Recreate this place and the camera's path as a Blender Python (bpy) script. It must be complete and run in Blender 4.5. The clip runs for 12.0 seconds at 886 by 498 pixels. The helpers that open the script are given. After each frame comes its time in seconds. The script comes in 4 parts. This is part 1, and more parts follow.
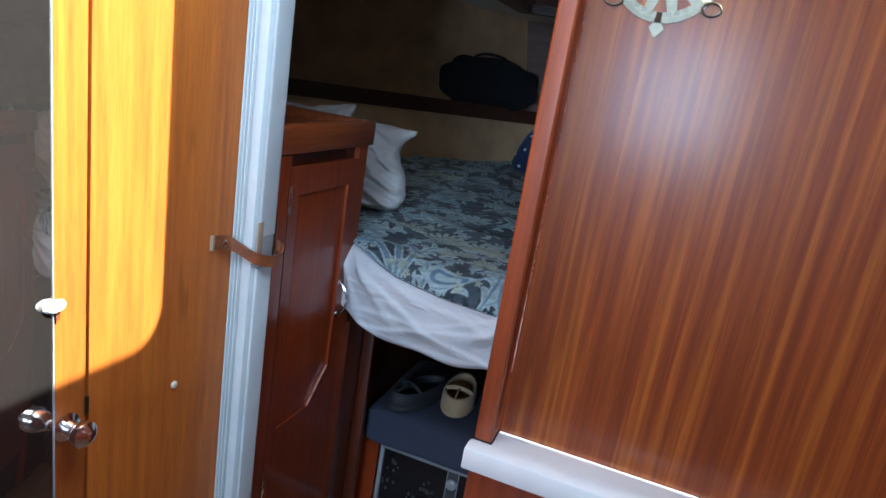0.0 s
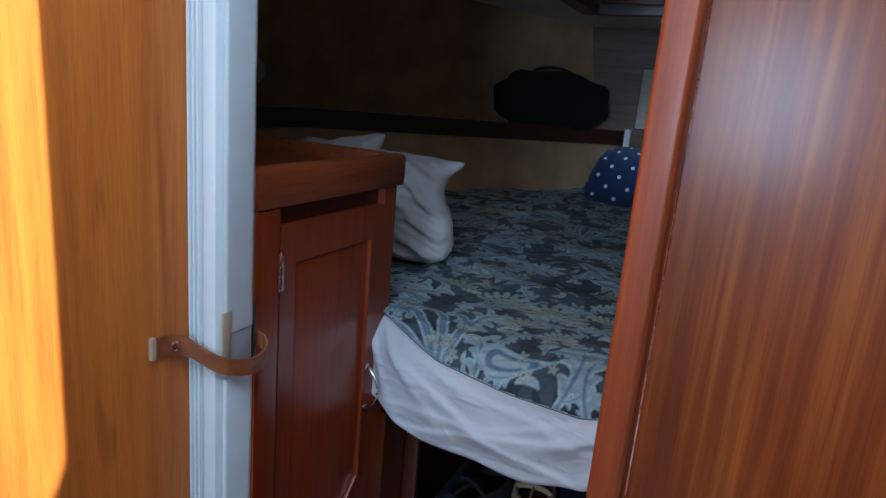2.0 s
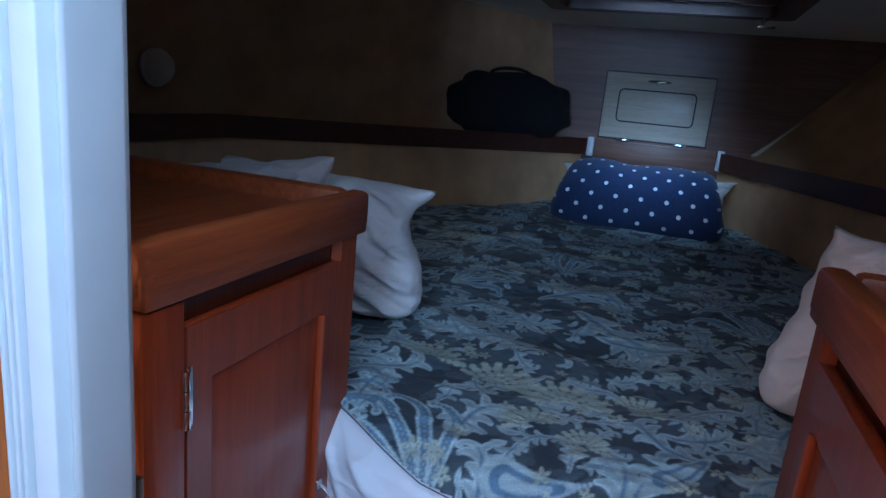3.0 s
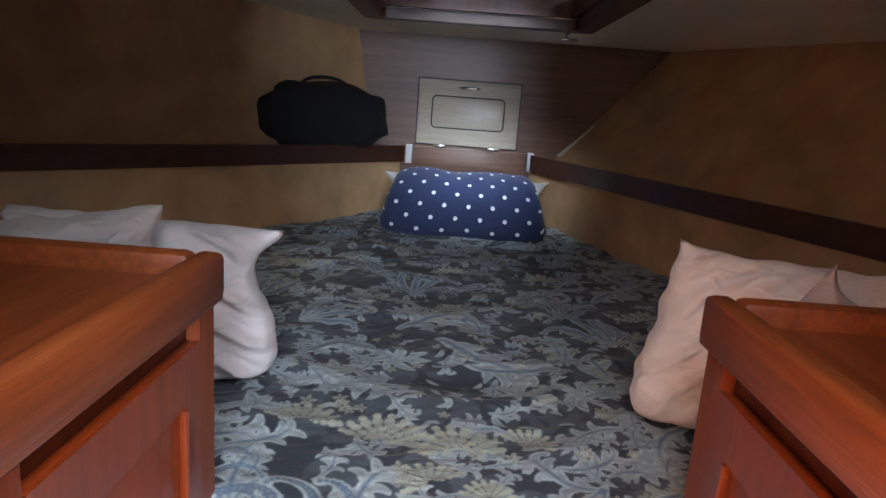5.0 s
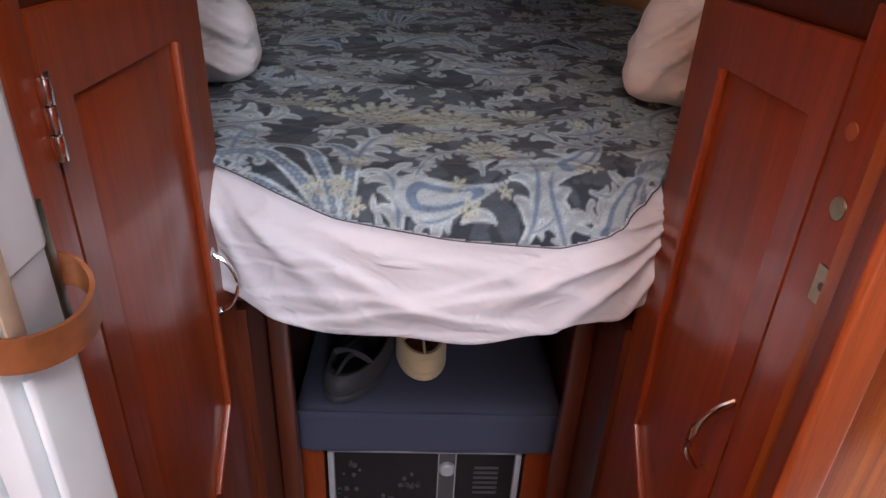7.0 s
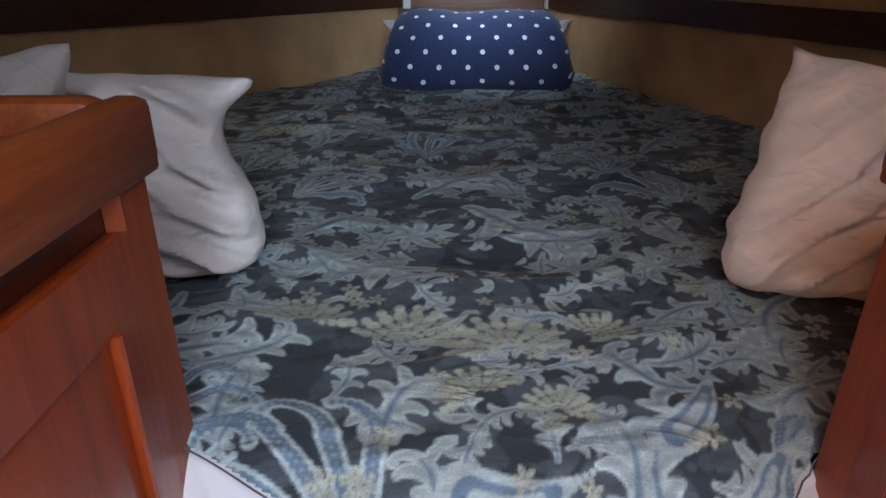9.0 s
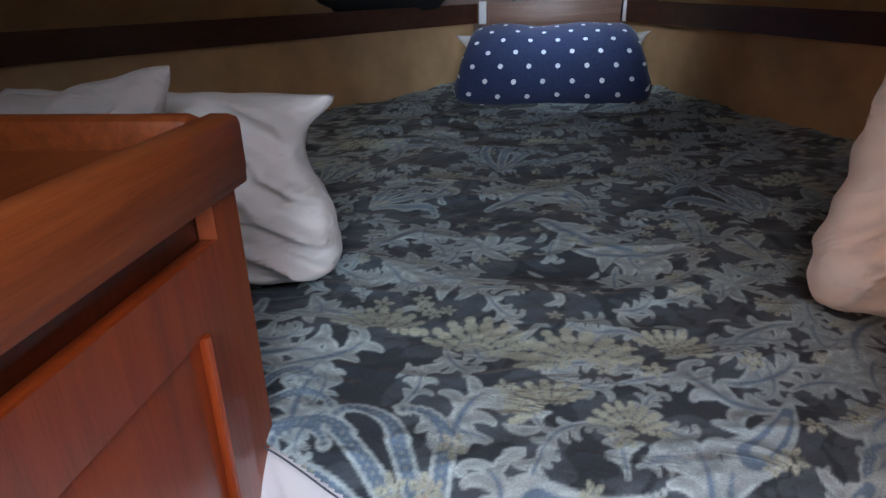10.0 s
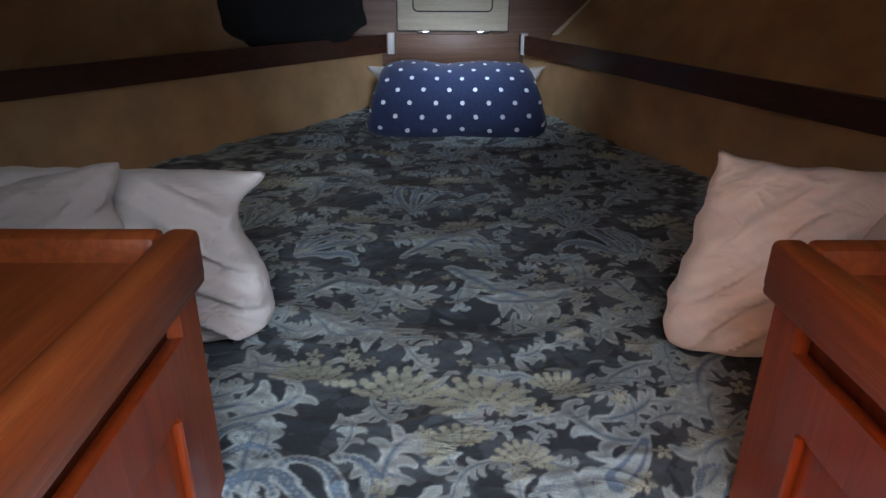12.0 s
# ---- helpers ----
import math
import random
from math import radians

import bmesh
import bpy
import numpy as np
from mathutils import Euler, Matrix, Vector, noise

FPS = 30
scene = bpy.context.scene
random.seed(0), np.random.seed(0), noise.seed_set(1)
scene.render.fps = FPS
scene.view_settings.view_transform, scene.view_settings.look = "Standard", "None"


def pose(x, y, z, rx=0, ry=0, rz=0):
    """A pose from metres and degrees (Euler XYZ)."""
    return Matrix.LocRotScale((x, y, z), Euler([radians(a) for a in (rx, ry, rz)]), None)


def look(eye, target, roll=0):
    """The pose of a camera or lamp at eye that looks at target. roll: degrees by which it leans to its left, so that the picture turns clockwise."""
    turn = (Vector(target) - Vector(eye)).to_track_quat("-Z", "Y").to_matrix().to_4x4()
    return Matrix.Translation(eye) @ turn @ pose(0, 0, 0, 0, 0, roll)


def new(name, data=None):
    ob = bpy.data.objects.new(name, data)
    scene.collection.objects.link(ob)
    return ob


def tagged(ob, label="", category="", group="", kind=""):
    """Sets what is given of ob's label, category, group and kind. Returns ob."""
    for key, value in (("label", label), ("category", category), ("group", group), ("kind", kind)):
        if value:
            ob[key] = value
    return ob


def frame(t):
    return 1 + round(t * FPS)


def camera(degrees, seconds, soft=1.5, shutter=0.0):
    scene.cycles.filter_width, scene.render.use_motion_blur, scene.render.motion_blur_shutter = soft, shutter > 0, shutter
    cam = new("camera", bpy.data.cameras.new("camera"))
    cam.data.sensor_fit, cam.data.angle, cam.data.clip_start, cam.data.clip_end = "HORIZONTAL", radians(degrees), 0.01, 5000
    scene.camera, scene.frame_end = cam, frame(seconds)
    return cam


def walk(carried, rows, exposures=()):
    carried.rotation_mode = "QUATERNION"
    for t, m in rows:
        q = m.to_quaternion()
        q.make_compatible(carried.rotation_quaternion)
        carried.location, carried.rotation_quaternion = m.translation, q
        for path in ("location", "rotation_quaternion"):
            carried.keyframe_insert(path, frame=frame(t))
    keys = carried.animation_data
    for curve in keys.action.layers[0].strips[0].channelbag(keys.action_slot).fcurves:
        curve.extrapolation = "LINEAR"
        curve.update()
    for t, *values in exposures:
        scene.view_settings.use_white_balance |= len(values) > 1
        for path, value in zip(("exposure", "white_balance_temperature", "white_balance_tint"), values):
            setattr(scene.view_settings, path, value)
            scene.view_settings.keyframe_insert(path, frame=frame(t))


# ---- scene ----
cam = camera(69.3, 12.0)
PATH = [
    (0, (0.426, 0.016, 1.434), (-0.175, 1.847, 0.902), 9.3),
    (0.5, (0.42, 0.029, 1.429), (-0.232, 1.844, 0.897), 7.7),
    (1, (0.393, 0.055, 1.427), (-0.346, 1.84, 0.907), 6.2),
    (1.5, (0.359, 0.215, 1.414), (-0.434, 1.982, 0.915), 5.6),
    (2, (0.306, 0.405, 1.407), (-0.504, 2.17, 0.929), 5.1),
    (2.5, (0.236, 0.526, 1.416), (-0.555, 2.301, 0.942), 5.0),
    (3, (0.101, 0.68, 1.423), (-0.511, 2.525, 0.954), 5.6),
    (3.2, (0.062, 0.722, 1.428), (-0.477, 2.594, 0.972), 5.9),
    (4.8, (-0.003, 0.792, 1.472), (-0.071, 2.745, 1.044), 4.2),
    (5, (-0.014, 0.752, 1.464), (-0.032, 2.705, 1.034), 4.2),
    (5.5, (-0.024, 0.733, 1.447), (0.036, 2.683, 1.006), 3.8),
    (6, (-0.044, 0.695, 1.36), (0.024, 2.601, 0.756), 3.2),
    (6.2, (-0.022, 0.703, 1.309), (0.051, 2.577, 0.612), 3.5),
    (6.5, (-0.015, 0.684, 1.288), (0.058, 2.489, 0.43), 2.7),
    (6.7, (-0.018, 0.673, 1.262), (0.057, 2.435, 0.318), 2.8),
    (8.3, (-0.034, 0.92, 1.364), (0.033, 2.719, 0.492), 1.2),
    (8.5, (-0.034, 0.951, 1.365), (0.023, 2.762, 0.518), 0.4),
    (9, (-0.041, 0.978, 1.375), (-0.07, 2.806, 0.564), 0.0),
    (9.5, (-0.033, 0.968, 1.383), (-0.241, 2.802, 0.612), -1.3),
    (10, (-0.04, 0.968, 1.378), (-0.293, 2.797, 0.608), -1.8),
    (10.5, (-0.061, 0.981, 1.401), (-0.202, 2.829, 0.648), -0.8),
    (11, (-0.073, 0.986, 1.429), (-0.062, 2.843, 0.687), 0.6),
    (11.5, (-0.068, 0.963, 1.454), (-0.036, 2.809, 0.686), 0.4),
    (12, (-0.044, 0.887, 1.509), (-0.017, 2.725, 0.721), 0.4),
]
EXPOSURES = [(0, 2.25, 5650, 2), (1.5, 2.18, 5650, 2), (2, 1.85, 5600, 4), (2.5, 1.55, 5200, 6), (3, 2.25, 4800, 6), (5, 3.4, 7200, 18), (5.5, 2.85, 7200, 20), (6, 3.05, 7200, 18), (6.5, 2.8, 7800, 28), (8.5, 3.02, 6900, 16), (12, 3.0, 7100, 16)]
walk(cam, [(t, look(eye, target, roll)) for t, eye, target, roll in PATH], EXPOSURES)

# ---------------------------------------------------------------- light
world = bpy.data.worlds.new("sky")
scene.world = world
world.use_nodes = True
wn = world.node_tree
sky = wn.nodes.new("ShaderNodeTexSky")
sky.sky_type, sky.sun_disc = "NISHITA", False
SUN_UP, SUN_SIDE = 50.0, 90.0
sky.sun_elevation, sky.sun_rotation = radians(SUN_UP), radians(SUN_SIDE)
wn.links.new(sky.outputs["Color"], wn.nodes["Background"].inputs["Color"])
wn.nodes["Background"].inputs["Strength"].default_value = 0.12

sun = new("sun", bpy.data.lights.new("sun", "SUN"))
sun.data.energy, sun.data.angle, sun.data.color = 5.0, radians(0.5), (1.0, 0.93, 0.82)
to_sun = Vector((math.cos(radians(SUN_UP)), 0.0, math.sin(radians(SUN_UP))))
sun.matrix_world = look(to_sun * 6, (0, 0, 0))


def area(name, at, target, sx, sy, watts, colour, spread=180):
    lamp = new(name, bpy.data.lights.new(name, "AREA"))
    lamp.data.shape, lamp.data.size, lamp.data.size_y = "RECTANGLE", sx, sy
    lamp.data.energy, lamp.data.color, lamp.data.spread = watts, colour, radians(spread)
    lamp.matrix_world = look(at, target)
    return lamp


# skylight in the three real openings: companionway, saloon hatch, forehatch
area("companionway_light", (0.35, -2.3, 1.5), (0.1, 1.0, 1.45), 0.62, 0.7, 9.5, (0.6, 0.76, 1.0))
area("saloon_hatch_light", (0.17, 0.45, 1.97), (0.17, 0.45, 0.0), 0.7, 0.66, 2.5, (0.82, 0.9, 1.0))
area("forehatch_light", (0.025, 2.42, 1.835), (0.05, 3.25, 1.2), 0.3, 0.36, 0.23, (0.6, 0.79, 1.0), 46)


# ---------------------------------------------------------------- materials
def shader(name, rough=0.5, metal=0.0, coat=0.0, colour=(0.5, 0.5, 0.5)):
    m = bpy.data.materials.new(name)
    m.use_nodes = True
    b = m.node_tree.nodes["Principled BSDF"]
    b.inputs["Base Color"].default_value = (*colour, 1)
    b.inputs["Roughness"].default_value = rough
    b.inputs["Metallic"].default_value = metal
    b.inputs["Coat Weight"].default_value = coat
    b.inputs["Coat Roughness"].default_value = 0.2
    return m, m.node_tree, b


def add(nt, kind, **values):
    n = nt.nodes.new(kind)
    for key, value in values.items():
        n.inputs[key].default_value = value
    return n


def coords(nt, scale=(1, 1, 1), kind="Object"):
    tc = nt.nodes.new("ShaderNodeTexCoord")
    mp = add(nt, "ShaderNodeMapping", Scale=scale)
    nt.links.new(tc.outputs[kind], mp.inputs["Vector"])
    return mp.outputs["Vector"]


def tex_noise(nt, vec, scale, detail=4.0, rough=0.55, distortion=0.0):
    n = add(nt, "ShaderNodeTexNoise", Scale=scale, Detail=detail, Roughness=rough, Distortion=distortion)
    nt.links.new(vec, n.inputs["Vector"])
    return n.outputs["Fac"]


def ramp(nt, fac, stops):
    r = nt.nodes.new("ShaderNodeValToRGB")
    while len(r.color_ramp.elements) < len(stops):
        r.color_ramp.elements.new(0.5)
    for e, (p, c) in zip(r.color_ramp.elements, stops):
        e.position, e.color = p, (*c, 1)
    nt.links.new(fac, r.inputs["Fac"])
    return r.outputs["Color"]


def blend(nt, fac, a, b, mode="MIX"):
    m = nt.nodes.new("ShaderNodeMix")
    m.data_type, m.blend_type = "RGBA", mode
    if isinstance(fac, float):
        m.inputs[0].default_value = fac
    else:
        nt.links.new(fac, m.inputs[0])
    for sock, v in ((m.inputs[6], a), (m.inputs[7], b)):
        if isinstance(v, tuple):
            sock.default_value = (*v, 1)
        else:
            nt.links.new(v, sock)
    return m.outputs[2]


def bump(nt, b, height, strength=0.2, distance=0.002):
    n = add(nt, "ShaderNodeBump", Strength=strength, Distance=distance)
    nt.links.new(height, n.inputs["Height"])
    nt.links.new(n.outputs["Normal"], b.inputs["Normal"])


def spread_rough(nt, b, fac, low, high):
    r = add(nt, "ShaderNodeMapRange", **{"To Min": low, "To Max": high})
    nt.links.new(fac, r.inputs["Value"])
    nt.links.new(r.outputs["Result"], b.inputs["Roughness"])


def wood(name, dark, mid, light, rough=0.35, coat=0.3, grain=(26, 26, 1.1), ribbon=0.0, relief=0.1, flecks=0.0):
    m, nt, b = shader(name, rough, 0, coat)
    v = coords(nt, grain)
    streak = tex_noise(nt, v, 3.0, 6, 0.6, 0.4)
    broad = tex_noise(nt, coords(nt, tuple(g * 0.12 for g in grain)), 3.0, 3, 0.5)
    col = ramp(nt, streak, [(0.25, dark), (0.5, mid), (0.75, light)])
    col = blend(nt, 0.55, col, ramp(nt, broad, [(0.3, dark), (0.7, light)]), "SOFT_LIGHT")
    if ribbon:
        band = tex_noise(nt, coords(nt, tuple(g * 0.75 for g in grain)), 3.6, 3, 0.5, 0.3)
        col = blend(nt, ribbon, col, ramp(nt, band, [(0.36, dark), (0.5, mid), (0.66, light)]), "MIX")
    if flecks:
        spot = tex_noise(nt, coords(nt, (9, 9, 1.6)), 3.0, 2, 0.5)
        col = blend(nt, flecks, col, ramp(nt, spot, [(0.68, (1, 1, 1)), (0.74, (0.3, 0.24, 0.2))]), "MULTIPLY")
    pores = tex_noise(nt, coords(nt, tuple(g * 7 for g in grain)), 4.0, 3, 0.6)
    col = blend(nt, 0.25, col, ramp(nt, pores, [(0.35, (0.25, 0.22, 0.2)), (0.5, (1, 1, 1))]), "MULTIPLY")
    nt.links.new(col, b.inputs["Base Color"])
    spread_rough(nt, b, broad, rough - 0.06, rough + 0.1)
    bump(nt, b, pores, relief, 0.001)
    return m


def wrinkles(nt, b, fine, amount, stretch=(1, 1, 1), scale=7.0):
    """Creases of two sizes over a fine weave, as relief."""
    v = coords(nt, stretch)
    total = None
    for size, weight in ((scale, 1.0), (scale * 2.6, 0.45)):
        n = tex_noise(nt, v, size, 2, 0.5, 1.6)
        fold = nt.nodes.new("ShaderNodeMath")
        fold.operation = "SUBTRACT"
        nt.links.new(n, fold.inputs[0])
        fold.inputs[1].default_value = 0.5
        size_of = nt.nodes.new("ShaderNodeMath")
        size_of.operation = "MULTIPLY"
        nt.links.new(fold.outputs[0], size_of.inputs[0])
        nt.links.new(fold.outputs[0], size_of.inputs[1])
        scaled = nt.nodes.new("ShaderNodeMath")
        scaled.operation = "MULTIPLY"
        nt.links.new(size_of.outputs[0], scaled.inputs[0])
        scaled.inputs[1].default_value = 4.0 * weight
        if total is None:
            total = scaled.outputs[0]
        else:
            both = nt.nodes.new("ShaderNodeMath")
            both.operation = "ADD"
            nt.links.new(total, both.inputs[0])
            nt.links.new(scaled.outputs[0], both.inputs[1])
            total = both.outputs[0]
    last = nt.nodes.new("ShaderNodeMath")
    last.operation = "MULTIPLY_ADD"
    nt.links.new(fine, last.inputs[0])
    last.inputs[1].default_value = 0.02
    nt.links.new(total, last.inputs[2])
    bump(nt, b, last.outputs[0], 0.8, amount)


def cloth(name, colour, rough=0.9, weave=900, soft=0.12, crease=0.0, stretch=(1, 1, 1)):
    m, nt, b = shader(name, rough)
    v = coords(nt)
    big = tex_noise(nt, v, 9, 4)
    fine = tex_noise(nt, v, weave, 2)
    dim = tuple(c * 0.86 for c in colour)
    nt.links.new(blend(nt, fine, ramp(nt, big, [(0.3, dim), (0.7, colour)]), tuple(c * 0.93 for c in colour)), b.inputs["Base Color"])
    b.inputs["Sheen Weight"].default_value = soft
    if crease:
        wrinkles(nt, b, fine, crease, stretch)
    else:
        bump(nt, b, fine, 0.15, 0.0006)
    return m


def plain(name, colour, rough=0.5, metal=0.0, coat=0.0, vary=0.12, scale=18):
    m, nt, b = shader(name, rough, metal, coat, colour)
    f = tex_noise(nt, coords(nt), scale, 5)
    low = tuple(c * (1 - vary) for c in colour)
    nt.links.new(ramp(nt, f, [(0.3, low), (0.7, colour)]), b.inputs["Base Color"])
    spread_rough(nt, b, f, max(rough - 0.05, 0.02), rough + 0.08)
    return m


MAHOGANY = wood("mahogany", (0.2, 0.042, 0.009), (0.28, 0.062, 0.013), (0.36, 0.088, 0.02), 0.34, 0.5)
# darker copy of the mahogany; in the berth recess it carries the shade
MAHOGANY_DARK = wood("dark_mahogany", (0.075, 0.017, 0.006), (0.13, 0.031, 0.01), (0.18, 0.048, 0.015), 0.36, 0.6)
MAHOGANY_LIE = wood("mahogany_lying", (0.18, 0.052, 0.016), (0.29, 0.092, 0.026), (0.39, 0.14, 0.042), 0.42, 0.15, (26, 1.1, 26))
MAHOGANY_ACROSS = wood("mahogany_across", (0.15, 0.085, 0.06), (0.21, 0.125, 0.09), (0.28, 0.175, 0.13), 0.42, 0.1, (1.1, 26, 26))
RIBBON = wood("ribbon_sapele", (0.14, 0.027, 0.003), (0.21, 0.047, 0.004), (0.39, 0.124, 0.011), 0.4, 0.4, (24, 24, 0.6), 0.45, relief=0.25, flecks=0.3)
for _m in (MAHOGANY, MAHOGANY_DARK):
    _m.node_tree.nodes["Principled BSDF"].inputs["Coat Roughness"].default_value = 0.14
RIBBON.node_tree.nodes["Principled BSDF"].inputs["Coat Roughness"].default_value = 0.22
RIBBON.node_tree.nodes["Principled BSDF"].inputs["Specular IOR Level"].default_value = 0.25
MAHOGANY_TRIM = wood("mahogany_trim", (0.2, 0.05, 0.012), (0.28, 0.075, 0.018), (0.36, 0.105, 0.028), 0.45, 0.1)
TEAK = wood("golden_teak", (0.33, 0.115, 0.024), (0.47, 0.172, 0.028), (0.6, 0.245, 0.042), 0.4, 0.1, (20, 20, 0.9), 0.25, flecks=0.35)
FLOOR_WOOD = wood("cabin_sole", (0.12, 0.06, 0.03), (0.2, 0.1, 0.05), (0.28, 0.15, 0.08), 0.45, 0.1, (20, 1.0, 20))
RAIL_WOOD = wood("dark_rail", (0.05, 0.018, 0.01), (0.09, 0.03, 0.015), (0.13, 0.045, 0.022), 0.4, 0.2, (12, 3, 26))
VINYL_WHITE = plain("white_vinyl", (0.6, 0.67, 0.68), 0.4, vary=0.08)
PAINT_WHITE = plain("white_paint", (0.66, 0.67, 0.68), 0.35, vary=0.05)
LINING = plain("hull_lining", (0.56, 0.355, 0.185), 0.8, vary=0.35, scale=7)
HEADLINER = plain("headliner", (0.82, 0.76, 0.63), 0.75, vary=0.1, scale=5)
CHROME = plain("chrome", (0.85, 0.85, 0.86), 0.12, 1.0, vary=0.05)
BRASS = plain("aged_brass", (0.23, 0.205, 0.15), 0.36, 1.0, vary=0.3, scale=60)
BRASS_PALE = plain("polished_brass", (0.5, 0.44, 0.3), 0.45, 1.0, vary=0.25, scale=90)
LEATHER = plain("brown_leather", (0.25, 0.08, 0.028), 0.42, vary=0.45, scale=60)
LEATHER_CUT = plain("cut_leather", (0.42, 0.31, 0.21), 0.8, vary=0.2, scale=80)
SHEET = cloth("white_sheet", (0.64, 0.64, 0.655), crease=0.022, stretch=(0.6, 0.6, 1.0))
PILLOW_WHITE = cloth("white_pillowcase", (0.62, 0.6, 0.58), crease=0.04, stretch=(0.6, 0.6, 1.1))
# white case tinted with the warm bounce from the sunlit wall
PILLOW_WARM_LIT = cloth("warm_lit_pillowcase", (0.79, 0.7, 0.635), crease=0.04, stretch=(0.6, 0.6, 1.1))
# white case greyed: the shade the pillow stands in is part of its colour
PILLOW_SHADED = cloth("shaded_white_pillowcase", (0.42, 0.39, 0.365), crease=0.04, stretch=(0.6, 0.6, 1.1))
PILLOW_GREY = cloth("grey_pillowcase", (0.42, 0.33, 0.3), crease=0.02)
BLUE_CUSHION = cloth("blue_upholstery", (0.042, 0.048, 0.078), weave=500, soft=0.02)
BLACK_CLOTH = cloth("black_cloth", (0.006, 0.006, 0.008), soft=0.0)
RUBBER = plain("dark_rubber", (0.03, 0.03, 0.034), 0.7)
TAN_SUEDE = cloth("tan_suede", (0.5, 0.36, 0.2))
GREY_METAL = plain("grey_enamel", (0.42, 0.43, 0.44), 0.4, 0.3)
DARK_GLASS = plain("dark_glass", (0.012, 0.012, 0.014), 0.08, vary=0.3)
ETCH = plain("etched_grey", (0.055, 0.055, 0.055), 0.5)
INK = plain("engraved_ink", (0.06, 0.05, 0.04), 0.6)
CREAM = plain("cream_plastic", (0.62, 0.57, 0.46), 0.45)
MIRROR, _nt, _b = shader("mirror_glass", 0.03, 0.96, 0, (0.45, 0.4, 0.37))
_s = tex_noise(_nt, coords(_nt), 45, 6, 0.7)
spread_rough(_nt, _b, ramp(_nt, _s, [(0.55, (0, 0, 0)), (0.8, (1, 1, 1))]), 0.02, 0.25)
GLASS, _nt, _b = shader("smoked_acrylic", 0.05, 0, 0, (0.05, 0.045, 0.04))
_b.inputs["Transmission Weight"].default_value = 1.0


# ---------------------------------------------------------------- mesh helpers
BASE = {}


def thing(name, at, label, category, group="", kind=""):
    ob = new(name)
    ob.location = at
    ob.empty_display_size = 0.05
    BASE[ob] = Vector(at)
    return tagged(ob, label, category, group, kind)


def mesh_object(name, bm, mat, at=(0, 0, 0), smooth=True):
    bm.transform(Matrix.Translation(-Vector(at)))
    bmesh.ops.recalc_face_normals(bm, faces=bm.faces[:])
    me = bpy.data.meshes.new(name)
    bm.to_mesh(me)
    bm.free()
    if mat:
        me.materials.append(mat)
    if smooth:
        me.polygons.foreach_set("use_smooth", [True] * len(me.polygons))
        me.set_sharp_from_angle(angle=radians(38))
    return new(name, me)


def part(name, bm, mat, parent, label="", smooth=True):
    ob = mesh_object(name, bm, mat, BASE[parent], smooth)
    ob.parent = parent
    BASE[ob] = BASE[parent]
    return tagged(ob, label) if label else ob


def solo(name, bm, mat, at, label, category, group="", kind="", smooth=True):
    ob = mesh_object(name, bm, mat, at, smooth)
    ob.location = at
    BASE[ob] = Vector(at)
    return tagged(ob, label, category, group, kind)


def box(x0, x1, y0, y1, z0, z1, bevel=0.0, segments=2, bm=None):
    own = bmesh.new()
    bmesh.ops.create_cube(own, size=1)
    for v in own.verts:
        v.co = Vector(((x0 + x1) / 2 + v.co.x * (x1 - x0), (y0 + y1) / 2 + v.co.y * (y1 - y0), (z0 + z1) / 2 + v.co.z * (z1 - z0)))
    if bevel:
        bmesh.ops.bevel(own, geom=own.edges[:] + own.verts[:], offset=bevel, segments=segments, affect="EDGES", profile=0.5)
    return joined(bm, own)


def joined(bm, own):
    if bm is None:
        return own
    me = bpy.data.meshes.new("join")
    own.to_mesh(me)
    own.free()
    bm.from_mesh(me)
    bpy.data.meshes.remove(me)
    return bm


def prism(points, direction, bm=None, bevel=0.0):
    """A flat polygon in space, pushed along a direction."""
    own = bmesh.new()
    low = [own.verts.new(p) for p in points]
    high = [own.verts.new(Vector(p) + Vector(direction)) for p in points]
    own.faces.new(low)
    own.faces.new(high[::-1])
    for i in range(len(low)):
        j = (i + 1) % len(low)
        own.faces.new((low[i], high[i], high[j], low[j]))
    bmesh.ops.recalc_face_normals(own, faces=own.faces[:])
    if bevel:
        bmesh.ops.bevel(own, geom=own.edges[:], offset=bevel, segments=2, affect="EDGES", profile=0.5)
    return joined(bm, own)


def turned(profile, matrix, segments=24, bm=None):
    """A lathed shape: radius and height pairs round local z."""
    own = bmesh.new()
    rings = [[own.verts.new((r * math.cos(2 * math.pi * k / segments), r * math.sin(2 * math.pi * k / segments), h)) for k in range(segments)] for r, h in profile]
    for a, b in zip(rings, rings[1:]):
        for k in range(segments):
            own.faces.new((a[k], a[(k + 1) % segments], b[(k + 1) % segments], b[k]))
    own.faces.new(rings[0][::-1])
    own.faces.new(rings[-1])
    own.transform(matrix)
    return joined(bm, own)


def tube(points, radius, bm=None, segments=8, flat=1.0, up=(0, 0, 1)):
    """A rod or a strap swept along points; flat squeezes it across the up direction."""
    own = bmesh.new()
    pts = [Vector(p) for p in points]
    rings = []
    for i, p in enumerate(pts):
        ahead = (pts[min(i + 1, len(pts) - 1)] - pts[max(i - 1, 0)]).normalized()
        side = ahead.cross(Vector(up)).normalized()
        top = side.cross(ahead).normalized()
        rings.append([own.verts.new(p + top * radius * math.cos(a) + side * radius * flat * math.sin(a)) for a in (2 * math.pi * k / segments for k in range(segments))])
    for a, b in zip(rings, rings[1:]):
        for k in range(segments):
            own.faces.new((a[k], a[(k + 1) % segments], b[(k + 1) % segments], b[k]))
    own.faces.new(rings[0][::-1])
    own.faces.new(rings[-1])
    return joined(bm, own)


